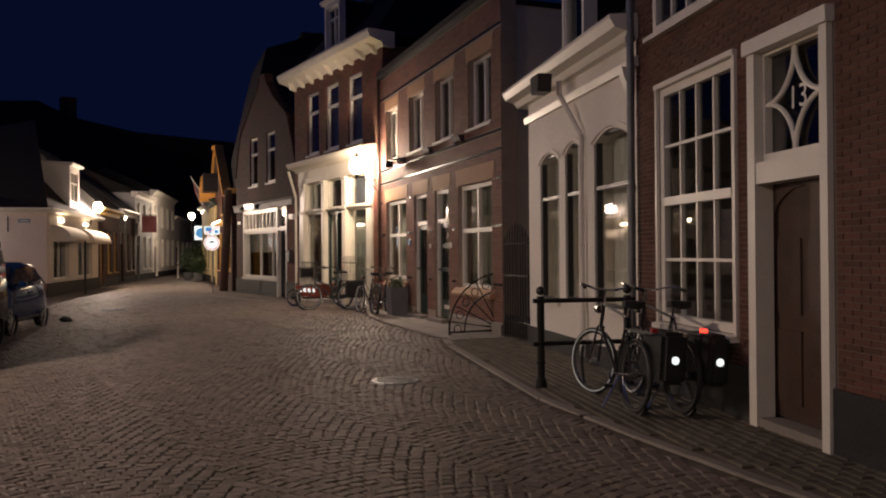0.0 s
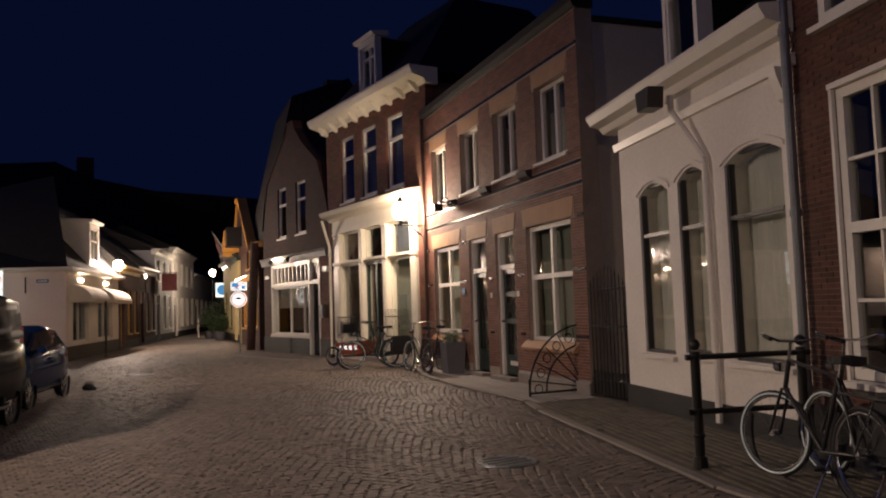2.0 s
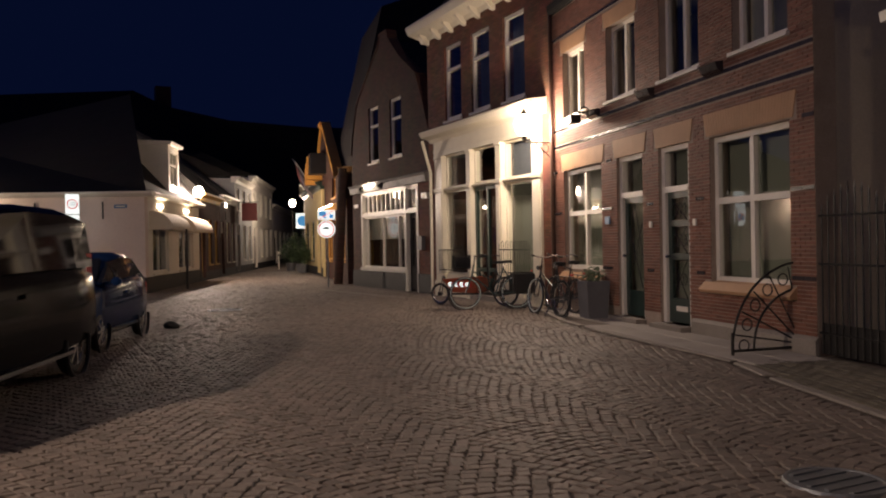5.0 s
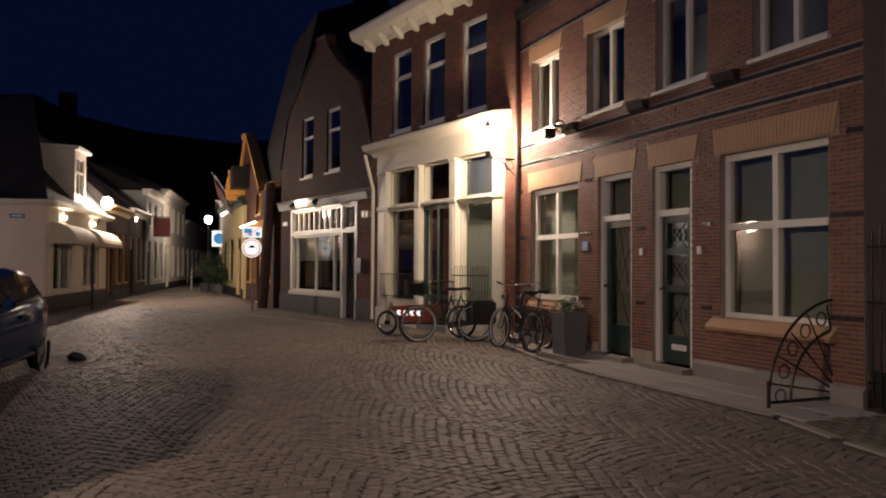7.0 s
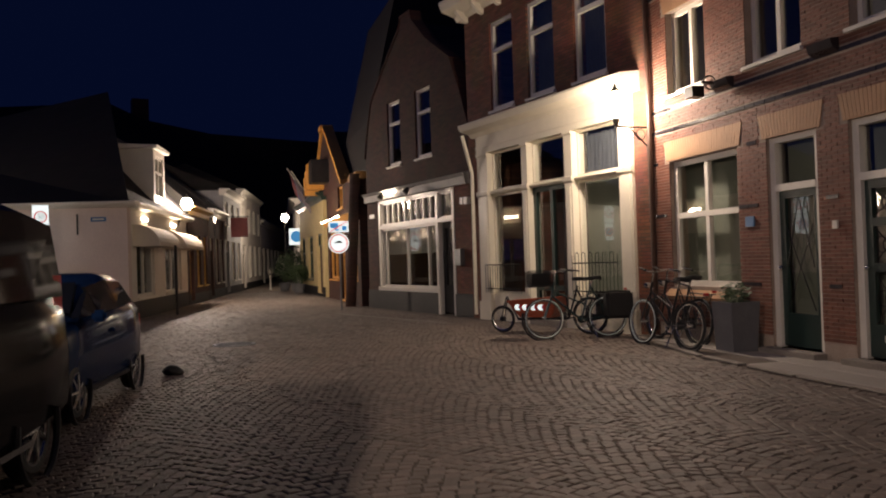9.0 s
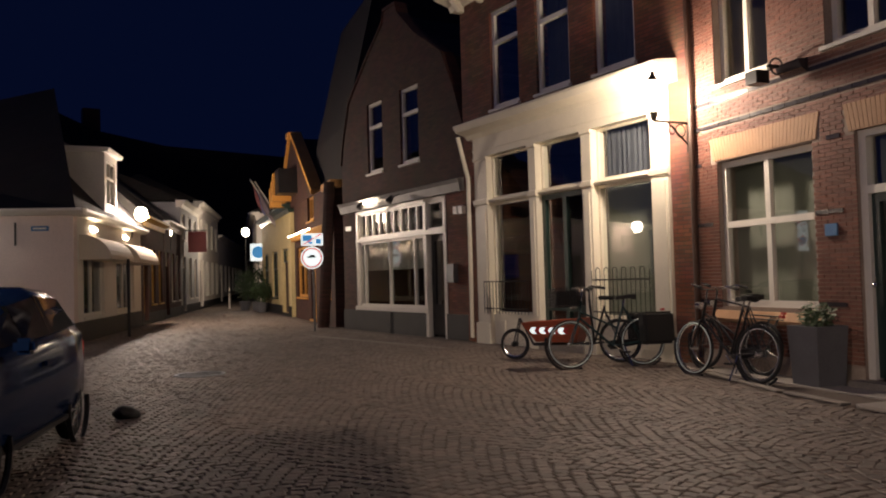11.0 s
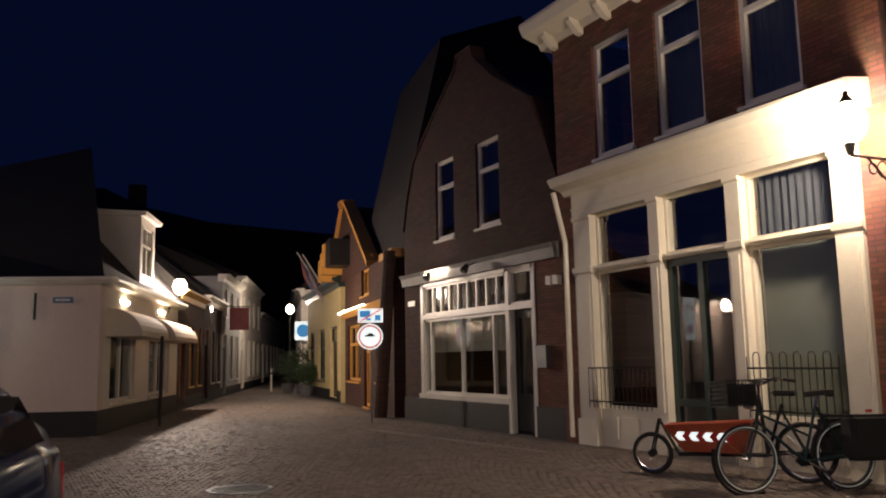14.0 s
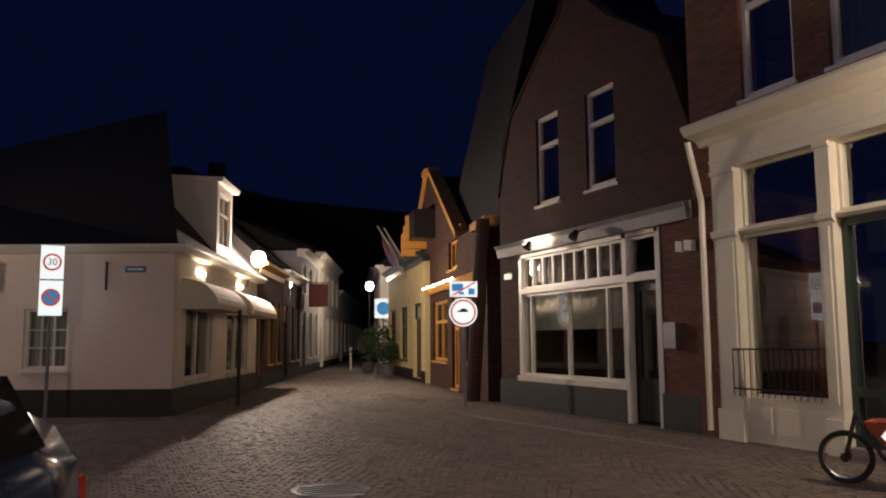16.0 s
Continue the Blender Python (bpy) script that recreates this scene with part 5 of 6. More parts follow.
for sy in (-1, 1):
    for k in range(8):
        bm = bmesh.new()
        x = 0.7 + k * 0.08
        for zz, dx in ((0.43, 0.0), (0.48, 0.04)):
            o = 0.04 if zz < 0.45 else -0.04
            y0, y1 = [sy * (0.208 + (z - 0.3) * 0.235 - (x - 0.62) * 0.082 + 0.008) for z in (zz, zz + 0.05)]
            bm.faces.new([bm.verts.new(v) for v in ((x + dx, y0, zz), (x + 0.08 + dx, y0 - sy * 0.0065, zz), (x + 0.08 + dx + o, y1 - sy * 0.0065, zz + 0.05), (x + dx + o, y1, zz + 0.05))])
        part("chevron", bm, WARN_W if k % 2 else WARN_R, crate, "red and white warning chevron")
bm = tube(bmesh.new(), (0.4, 0, 0.28), (1.4, 0, 0.25), 0.025)
tube(bm, (0.4, 0, 0.28), (0.22, 0, 0.85), 0.018)
tube(bm, (0.4, 0, 0.28), (0.46, 0, 0.95), 0.02)
tube(bm, (1.4, 0, 0.25), (1.62, 0, 0.66), 0.02)
for y in (-0.06, 0.06):
    tube(bm, (1.72, y, 0.25), (1.62, y * 0.5, 0.66), 0.013)
    tube(bm, (0, y, 0.33), (0.4, y * 0.5, 0.28), 0.012)
    tube(bm, (0, y, 0.33), (0.24, y * 0.3, 0.8), 0.01)
part("frame", bm, BLACK, cargo)
bm = tube(bmesh.new(), (0.46, 0, 0.95), (0.46, 0, 1.12), 0.014)
tube(bm, (0.46, -0.28, 1.12), (0.46, 0.28, 1.12), 0.013)
for y in (-1, 1):
    tube(bm, (0.46, 0.28 * y, 1.12), (0.3, 0.31 * y, 1.1), 0.014)
part("handlebar", bm, BLACK, cargo)
bm = box(bmesh.new(), plain, 0.05, 0.32, -0.08, 0.08, 0.94, 1.0)
bmesh.ops.bevel(bm, geom=list(bm.edges), offset=0.025, segments=2, affect="EDGES")
part("saddle", bm, RUBBER, cargo)
cargo.matrix_basis = pose(9.4, 20.35, 0.018, 0, 0, math.degrees(math.atan2(21.84 - 20.35, 8.53 - 9.4)))


# ---- parked cars ----
def car(name, label, place, heading, length, width, height, paint, stations, wheel_x, wheel_r, glass, lights, size=1.0):
    """stations: (x, half width share, sill z, belt z, roof z, roof half width share) from nose to tail."""
    v = thing(name, (0, 0, 0), label, "car", "parked cars")
    bm, top = bmesh.new(), bmesh.new()
    rows = []
    hw = width / 2
    for x, w, sill, belt, roof, rw in stations:
        ps = [(0, sill), (w * 0.9, sill), (w * 0.99, sill + 0.12), (w, (sill + belt) / 2 + 0.05), (w * 0.97, belt - 0.05), (w * 0.92, belt)]
        if roof > belt + 0.02:
            ps += [((w * 0.92 + rw) / 2 + 0.03, (belt + roof) / 2), (rw, roof - 0.06), (rw * 0.86, roof - 0.01), (0, roof)]
        else:
            ps += [(w * 0.75, belt + 0.02), (w * 0.6, belt + 0.035), (w * 0.4, belt + 0.045), (0, belt + 0.05)]
        loop = [(x, y * hw, z) for y, z in ps] + [(x, -y * hw, z) for y, z in ps[-2:0:-1]]
        rows.append([bm.verts.new(q) for q in loop])
    for p, q in zip(rows, rows[1:]):
        for i in range(len(p)):
            j = (i + 1) % len(p)
            bm.faces.new((p[i], p[j], q[j], q[i]))
    bm.faces.new(rows[0])
    bm.faces.new(rows[-1])
    for fc in bm.faces:
        fc.smooth = True
    body = part("body", bm, paint, v)
    # side and end windows lie just off the body
    for a, b in glass:
        for sy in (-1, 1):
            bm = bmesh.new()
            pa, pb = stations[a], stations[b]
            quad = []
            for s, k in ((pa, 0.06), (pb, -0.06)):
                x, w, sill, belt, roof, rw = s
                for z, y in ((belt + 0.05, w * 0.92), (max(belt + 0.06, roof - 0.09), rw + 0.015 if roof > belt + 0.1 else w * 0.88)):
                    quad.append((x + k, sy * (y * hw + 0.028), z))
            f4 = [bm.verts.new(quad[i]) for i in (0, 2, 3, 1)]
            g4 = [bm.verts.new((q[0], q[1] - sy * 0.05, q[2])) for q in (quad[0], quad[2], quad[3], quad[1])]
            bm.faces.new(f4)
            for i in range(4):
                bm.faces.new((f4[i], f4[(i + 1) % 4], g4[(i + 1) % 4], g4[i]))
            part("side_window", bm, CAR_GLASS, v)
    bm = bmesh.new()
    (xa, wa, _, ba, ra, ta), (xb, wb, _, bb_, rb, tb) = stations[-3], stations[-2]
    quad = [bm.verts.new(q) for q in ((xa - 0.06, -ta * hw * 0.85, ra - 0.02), (xa - 0.06, ta * hw * 0.85, ra - 0.02), (xb - 0.08, tb * hw * 0.95, ba + 0.06), (xb - 0.08, -tb * hw * 0.95, ba + 0.06))]
    low4 = [bm.verts.new(q.co + Vector((0.06, 0, -0.03))) for q in quad]
    bm.faces.new(quad)
    for i in range(4):
        bm.faces.new((quad[i], quad[(i + 1) % 4], low4[(i + 1) % 4], low4[i]))
    part("rear_window", bm, CAR_GLASS, v)
    bm = bmesh.new()
    (xa, wa, _, ba, _, _), (xb, wb, _, _, rb, tb) = stations[2], stations[3]
    quad = [bm.verts.new(q) for q in ((xa - 0.05, -wa * hw * 0.8, ba + 0.1), (xa - 0.05, wa * hw * 0.8, ba + 0.1), (xb + 0.09, tb * hw * 0.92, rb - 0.03), (xb + 0.09, -tb * hw * 0.92, rb - 0.03))]
    low4 = [bm.verts.new(q.co + Vector((-0.08, 0, -0.06))) for q in quad]
    bm.faces.new(quad)
    for i in range(4):
        bm.faces.new((quad[i], quad[(i + 1) % 4], low4[(i + 1) % 4], low4[i]))
    part("windscreen", bm, CAR_GLASS, v)
    for x in wheel_x:
        for sy in (-1, 1):
            y = sy * (hw - 0.1)
            bm = ring(bmesh.new(), (x, y, wheel_r), (0, 1, 0), wheel_r - 0.07, 0.07, 32, 10)
            w = part("wheel", bm, RUBBER, v)
            bm = tube(bmesh.new(), (x, y - sy * 0.05, wheel_r), (x, y + sy * 0.045, wheel_r), wheel_r - 0.1, 24)
            part("wheel_disc", bm, BLACK, w)
            bm = ring(bmesh.new(), (x, y + sy * 0.05, wheel_r), (0, 1, 0), wheel_r - 0.1, 0.014, 28, 6)
            for k in range(7):
                a = 2 * math.pi * k / 7
                tube(bm, (x, y + sy * 0.065, wheel_r), (x + (wheel_r - 0.1) * math.cos(a), y + sy * 0.05, wheel_r + (wheel_r - 0.1) * math.sin(a)), 0.022, 6)
            part("rim", bm, CHROME, w)
            bm = ring(bmesh.new(), (x, sy * (hw - 0.012), wheel_r), (0, 1, 0), wheel_r + 0.035, 0.025, 20, 6, -0.25, math.pi + 0.25, start=(1, 0, 0))
            part("wheel_arch", bm, BLACK, v)
    xt = length / 2
    for sy in (-1, 1):
        bm = box(bmesh.new(), plain, -xt + 0.09, -xt + 0.32, sy * hw * 0.76, sy * hw * 0.915, *lights)
        bmesh.ops.recalc_face_normals(bm, faces=bm.faces)
        bmesh.ops.bevel(bm, geom=list(bm.edges), offset=0.03, segments=2, affect="EDGES")
        part("tail_light", bm, RED_PLASTIC, v, "red tail light")
        bm = ball(bmesh.new(), (xt - 0.2, sy * hw * 0.72, 0.68), 0.11, 0.8)
        part("headlight", bm, CHROME, v)
        bm = box(bmesh.new(), plain, xt * 0.36, xt * 0.36 + 0.14, sy * (hw + 0.02), sy * (hw + 0.17), stations[2][3], stations[2][3] + 0.12)
        bmesh.ops.bevel(bm, geom=list(bm.edges), offset=0.03, segments=2, affect="EDGES")
        part("wing_mirror", bm, paint, v)
        bm = box(bmesh.new(), plain, -0.25, -0.08, sy * (hw - 0.005), sy * (hw + 0.025), stations[3][3] - 0.18, stations[3][3] - 0.14)
        part("door_handle", bm, paint, v)
        bm = box(bmesh.new(), plain, -xt + 1.0, xt - 1.0, sy * (hw * 0.94), sy * (hw + 0.012), 0.26, 0.3)
        part("sill_strip", bm, CHROME if name == "van" else BLACK, v)
    bm = box(bmesh.new(), plain, -xt - 0.02, -xt + 0.1, -hw * 0.75, hw * 0.75, 0.32, 0.52)
    bmesh.ops.bevel(bm, geom=list(bm.edges), offset=0.04, segments=2, affect="EDGES")
    part("bumper", bm, paint, v)
    bm = box(bmesh.new(), plain, -xt - 0.03, -xt - 0.02, -0.26, 0.26, 0.56, 0.67)
    part("number_plate", bm, mat("yellow_plate", (0.6, 0.42, 0.03), 0.5) if name == "car" else WHITE, v, "blank number plate")
    v.matrix_basis = pose(*place, 0.014, 0, 0, heading) @ Matrix.Scale(size, 4)
    return v


HATCH = [(1.72, 0.72, 0.36, 0.62, 0.0, 0.6), (1.55, 0.9, 0.28, 0.8, 0.0, 0.6), (0.85, 0.98, 0.22, 0.96, 0.0, 0.6), (0.2, 1.0, 0.2, 0.98, 1.4, 0.72), (-0.45, 1.0, 0.2, 1.0, 1.47, 0.72), (-1.1, 0.99, 0.22, 1.03, 1.43, 0.7), (-1.5, 0.95, 0.3, 1.03, 1.22, 0.66), (-1.72, 0.84, 0.38, 0.92, 0.94, 0.6)]
HEAD = math.degrees(math.atan2(-0.937, -0.349))
car("car", "small dark blue hatchback parked on the setts", (0.76, 18.5), HEAD, 3.46, 1.6, 1.47, CAR_BLUE, HATCH, (1.05, -1.15), 0.29, [(2, 3), (3, 4), (4, 5)], (0.64, 0.94), size=0.94)
VAN = [(2.2, 0.75, 0.4, 0.75, 0.0, 0.6), (2.05, 0.92, 0.3, 0.95, 0.0, 0.6), (1.4, 0.99, 0.25, 1.12, 0.0, 0.6), (0.75, 1.0, 0.22, 1.14, 1.8, 0.8), (-0.3, 1.0, 0.22, 1.16, 1.9, 0.82), (-1.4, 1.0, 0.24, 1.16, 1.9, 0.82), (-2.0, 0.98, 0.3, 1.16, 1.84, 0.8), (-2.2, 0.92, 0.36, 1.1, 1.7, 0.76)]
VAN = [(x + (0.2 if x > 0 else -0.2), *rest) for x, *rest in VAN]
car("van", "black family van with dark windows", (-0.67, 14.09), HEAD, 4.8, 1.86, 1.9, CAR_BLACK, VAN, (1.6, -1.55), 0.33, [(3, 4), (4, 5), (5, 6)], (0.95, 1.4))

# ---- rail, planter, iron pieces ----
rail = thing("cycle_rail", (5.58, 6.95, 0), "black iron bicycle rail with turned post", "railing")
for n, (px_, py_) in enumerate(((5.58, 6.95), (6.52, 6.58))):
    bm = tube(bmesh.new(), (px_, py_, 0.0), (px_, py_, 1.02), 0.042, 12)
    tube(bm, (px_, py_, 0.0), (px_, py_, 0.12), 0.075, 12, 0.055)
    for z in (0.3, 0.52, 0.98):
        ring(bm, (px_, py_, z), (0, 0, 1), 0.042, 0.016, 14, 6)
    ball(bm, (px_, py_, 1.08), 0.05)
    part("post", bm, IRON, rail)
for z in (0.5, 0.97):
    bm = tube(bmesh.new(), (5.5, 6.98, z), (6.6, 6.55, z), 0.026, 10)
    part("bar", bm, IRON, rail)

planter = thing("planter", (9.22, 17.05, 0), "tall grey planter with a small green shrub", "plant pot")
PL = Run((9.0, 16.82), (9.09, 17.22))
bm = bmesh.new()
lo = [bm.verts.new(PL(s, d, 0.018)) for s, d in ((0.03, -0.4), (0.43, -0.4), (0.43, -0.03), (0.03, -0.03))]
hi = [bm.verts.new(PL(s, d, 0.7)) for s, d in ((0, -0.44), (0.46, -0.44), (0.46, 0), (0, 0))]
h2 = [bm.verts.new(PL(s, d, 0.7)) for s, d in ((0.04, -0.4), (0.42, -0.4), (0.42, -0.04), (0.04, -0.04))]
h3 = [bm.verts.new(PL(s, d, 0.62)) for s, d in ((0.04, -0.4), (0.42, -0.4), (0.42, -0.04), (0.04, -0.04))]
bm.faces.new(lo)
bm.faces.new(h3)
for i in range(4):
    j = (i + 1) % 4
    for p, q in ((lo, hi), (hi, h2), (h2, h3)):
        bm.faces.new((p[i], p[j], q[j], q[i]))
part("pot", bm, GREY_POT, planter)


def leaves(centre, spread, count, size, seed):
    rnd = random.Random(seed)
    bm = bmesh.new()
    for k in range(count):
        d = Vector((rnd.gauss(0, 1), rnd.gauss(0, 1), rnd.gauss(0, 1))).normalized() * rnd.uniform(0.35, 1)
        c = Vector(centre) + Vector((d.x * spread[0], d.y * spread[1], d.z * spread[2]))
        a = Vector((rnd.gauss(0, 1), rnd.gauss(0, 1), rnd.gauss(0, 0.6))).normalized()
        b = a.orthogonal().normalized()
        q = size * rnd.uniform(0.6, 1.3)
        bm.faces.new([bm.verts.new(v) for v in (c - a * q, c - b * q * 0.4, c + a * q, c + b * q * 0.4)])
    return bm


part("foliage", leaves(PL(0.23, -0.22, 0.8), (0.22, 0.22, 0.17), 420, 0.04, 3), LEAF, planter)
for i, (x, y, h, w) in enumerate(((12.55, 47.0, 1.0, 0.6), (13.2, 49.6, 1.9, 0.7), (13.0, 51.0, 1.6, 0.6))):
    shrub = thing("potted_shrub", (x, y, 0), "dark green shrub in a pot by the house wall", "plant", "potted shrubs")
    part("pot", tube(bmesh.new(), (x, y, 0), (x, y, 0.45), 0.22, 12, 0.3), GREY_POT, shrub)
    part("foliage", leaves((x, y, 0.45 + h / 2), (w, w, h / 2), 700, 0.09, 7 + i), LEAF, shrub)

# quarter-round iron gate leaning before the brick house
leaf = thing("iron_gate_leaf", (8.2, 12.15, 0), "quarter-round wrought iron gate leaf leaning on the wall", "gate")
GT = Run((8.72, 12.05), (7.72, 12.2), 1)
bm = tube(bmesh.new(), GT(0, 0, 0.05), GT(0, 0, 1.15), 0.02)
tube(bm, GT(0, 0, 0.08), GT(1.02, 0, 0.08), 0.018)
tube(bm, GT(1.02, 0, 0.02), GT(1.02, 0, 0.3), 0.02)
part("stile", bm, IRON, leaf)
for rr, zz in ((1.02, 1.12), (0.72, 0.8)):
    bm = bmesh.new()
    pts = [GT(rr * math.sin(a), 0, 0.1 + (zz - 0.1) * math.cos(a)) for a in np.linspace(0, math.pi / 2, 14)]
    for p, q in zip(pts, pts[1:]):
        tube(bm, p, q, 0.016, 6)
    part("arc", bm, IRON, leaf)
for k in range(5):
    a = math.radians(12 + 17 * k)
    bm = tube(bmesh.new(), GT(0.02, 0, 0.12), GT(0.99 * math.sin(a), 0, 0.1 + 0.98 * math.cos(a)), 0.01, 6)
    ring(bm, GT(0.86 * math.sin(a + 0.13), 0, 0.1 + 0.86 * math.cos(a + 0.13)), GT.n, 0.07, 0.009, 14, 5)
    part("bar", bm, IRON, leaf)

# iron alley gate between white and brick houses
alley = thing("alley_gate", (8.4, 11.0, 0), "tall black iron bar gate closing the alley", "gate")
AG = Run((8.3, 10.62), (8.52, 11.64))
for k in range(10):
    s = 0.05 + k * 0.105
    top = 1.72 + 0.22 * math.sin(math.pi * k / 9)
    bm = tube(bmesh.new(), AG(s, 0, 0.06), AG(s, 0, top), 0.011, 6)
    tube(bm, AG(s, 0, top), AG(s, 0, top + 0.1), 0.016, 6, 0.002)
    part("bar", bm, IRON, alley)
for z in (0.3, 1.1, 1.66):
    part("cross_bar", tube(bmesh.new(), AG(0, 0, z), AG(1.04, 0, z), 0.014, 6), IRON, alley)
part("panel", box(bmesh.new(), AG, 0.02, 1.02, -0.015, -0.005, 0.06, 0.42), IRON, alley)

for x, y in ((13.2, 54.5),):
    bollard = thing("bollard", (x, y, 0), "slim white bollard at the street's edge", "bollard", "white bollards")
    bm = tube(bmesh.new(), (x, y, 0), (x, y, 1.05), 0.06, 10, 0.05)
    ball(bm, (x, y, 1.06), 0.055)
    part("shaft", bm, WHITE, bollard)
    part("band", tube(bmesh.new(), (x, y, 0.85), (x, y, 0.93), 0.062, 10), SIGN_BLACK, bollard)

# street finds
for k, (x, y, r) in enumerate(((4.49, 8.3, 0.27), (3.98, 23.6, 0.36))):
    cover = thing("manhole_cover", (x, y, 0), "round grey cast iron cover in the setts", "manhole cover", "covers in the setts")
    part("frame", ring(bmesh.new(), (x, y, 0.008), (0, 0, 1), r, 0.02, 32, 6), ZINC, cover)
    bm = tube(bmesh.new(), (x, y, 0.0), (x, y, 0.02), r, 32)
    plate = part("lid", bm, ZINC, cover)
    for q in range(-2, 3):
        w = math.sqrt(r * r - (q * 0.1) ** 2) - 0.05
        part("rib", box(bmesh.new(), plain, x - w, x + w, y + q * 0.1 - 0.015, y + q * 0.1 + 0.015, 0.02, 0.028), ZINC, plate)
bm = bmesh.new()
bmesh.ops.create_icosphere(bm, subdivisions=3, radius=0.11)
for v in bm.verts:
    v.co *= 1 + 0.35 * noise.noise(v.co * 9)
    v.co = Vector((v.co.x * 1.2 + 2.38, v.co.y + 20.15, max(v.co.z * 0.7, -0.05) + 0.06))
lump = part("bundle", bm, RUBBER)
tagged(lump, "small black crumpled bundle lying on the setts", "litter")


# ---- traffic signs and flags ----
def disc(bm, c, across, n, r, thick=0.006):
    up = Vector((0, 0, 1))
    a = [bm.verts.new(c + r * (math.cos(t) * across + math.sin(t) * up) + n * thick) for t in np.linspace(0, 2 * math.pi, 33)[:-1]]
    bm.faces.new(a)
    b = [bm.verts.new(v.co - n * (thick + 0.004)) for v in a]
    for i in range(32):
        bm.faces.new((a[i], a[(i + 1) % 32], b[(i + 1) % 32], b[i]))
    return bm


def sign_post(x, y, h, label):
    s = thing("traffic_sign", (x, y, 0), label, "traffic sign", "traffic signs")
    part("post", tube(bmesh.new(), (x, y, 0), (x, y, h), 0.03, 10), ZINC, s)
    return s


def aim(x, y, to):
    n = Vector((to[0] - x, to[1] - y, 0)).normalized()
    f = Run((x, y), (x + 1, y))
    f.n, f.u = n, Vector((n.y, -n.x, 0)) * -1
    f.u = Vector((-n.y, n.x, 0))
    return f


def board(s, f, a, b, z0, z1, material, d=0.035, name="board"):
    return part(name, box(bmesh.new(), f, a, b, d, d + 0.012, z0, z1), material, s)


# sign faces are unlit reflective sheets; their returned light is put in as emission
f = aim(1.09, 32.0, (2.0, 16.0))
s = sign_post(1.09, 32.0, 3.1, "speed zone sign above a no parking sign on a post")
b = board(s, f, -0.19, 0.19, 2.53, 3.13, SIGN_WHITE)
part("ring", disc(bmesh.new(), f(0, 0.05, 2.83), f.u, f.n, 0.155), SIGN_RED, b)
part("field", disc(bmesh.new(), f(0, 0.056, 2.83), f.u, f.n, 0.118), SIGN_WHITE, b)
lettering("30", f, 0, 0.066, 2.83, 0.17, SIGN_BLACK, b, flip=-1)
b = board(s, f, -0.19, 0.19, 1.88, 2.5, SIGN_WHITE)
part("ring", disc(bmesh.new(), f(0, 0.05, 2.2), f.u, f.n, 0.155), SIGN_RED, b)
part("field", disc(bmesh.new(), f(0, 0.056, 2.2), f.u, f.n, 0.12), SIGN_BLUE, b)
part("stroke", prism(bmesh.new(), f, ((-0.1, 2.28), (-0.07, 2.3), (0.1, 2.12), (0.07, 2.1)), 0.06, 0.066), SIGN_RED, b)

f = aim(9.03, 31.7, (2.0, 16.0))
s = sign_post(9.03, 31.7, 2.6, "end of woonerf board over a round red-ringed sign")
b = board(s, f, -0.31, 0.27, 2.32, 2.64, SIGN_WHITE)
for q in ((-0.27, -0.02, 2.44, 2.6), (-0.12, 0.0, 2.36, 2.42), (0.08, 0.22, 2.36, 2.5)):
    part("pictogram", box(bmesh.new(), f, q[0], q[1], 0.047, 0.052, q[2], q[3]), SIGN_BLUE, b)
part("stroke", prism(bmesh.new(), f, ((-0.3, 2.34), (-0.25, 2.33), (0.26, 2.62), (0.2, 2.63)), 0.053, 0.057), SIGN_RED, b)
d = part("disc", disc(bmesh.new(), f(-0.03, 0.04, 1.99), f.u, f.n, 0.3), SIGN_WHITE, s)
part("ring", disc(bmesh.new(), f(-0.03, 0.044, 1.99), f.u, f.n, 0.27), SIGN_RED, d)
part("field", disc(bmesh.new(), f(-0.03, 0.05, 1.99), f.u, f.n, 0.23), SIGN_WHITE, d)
bm = box(bmesh.new(), f, -0.15, 0.08, 0.058, 0.062, 1.99, 2.03)
box(bm, f, -0.08, 0.04, 0.058, 0.062, 2.03, 2.07)
part("pictogram", bm, SIGN_BLACK, d)

f = aim(14.2, 52.5, (2.0, 16.0))
s = sign_post(14.2, 52.5, 3.3, "square blue footpath zone sign far down the street")
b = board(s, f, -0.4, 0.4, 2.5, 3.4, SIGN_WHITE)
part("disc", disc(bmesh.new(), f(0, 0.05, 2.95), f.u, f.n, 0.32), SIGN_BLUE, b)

for x, y, z, cols in ((13.1, 47.5, 4.6, ((0.5, 0.4, 0.1), (0.2, 0.2, 0.35), (0.4, 0.15, 0.15))), (12.6, 45.2, 4.2, ((0.35, 0.3, 0.3), (0.3, 0.25, 0.28), (0.25, 0.2, 0.22)))):
    flag = thing("flag", (x, y, z), "striped cloth flag hanging from a slanted wall pole", "flag", "street flags")
    p, q = Vector((x + 0.2, y, z)), Vector((x - 0.9, y - 0.2, z + 1.5))
    part("pole", tube(bmesh.new(), p, q, 0.025), WHITE, flag)
    for k, c in enumerate(cols):
        bm = bmesh.new()
        g = []
        for j in range(9):
            t = j / 8
            for w in (k / 3, (k + 1) / 3):
                o = p.lerp(q, 0.35 + 0.6 * w)
                g.append(bm.verts.new(o + Vector((0.3 * t, 0.06 * math.sin(6 * t + 3 * w), -1.1 * t))))
        for j in range(8):
            bm.faces.new((g[2 * j], g[2 * j + 1], g[2 * j + 3], g[2 * j + 2]))
        part("stripe", bm, mat("flag_cloth", c, 0.9), flag)
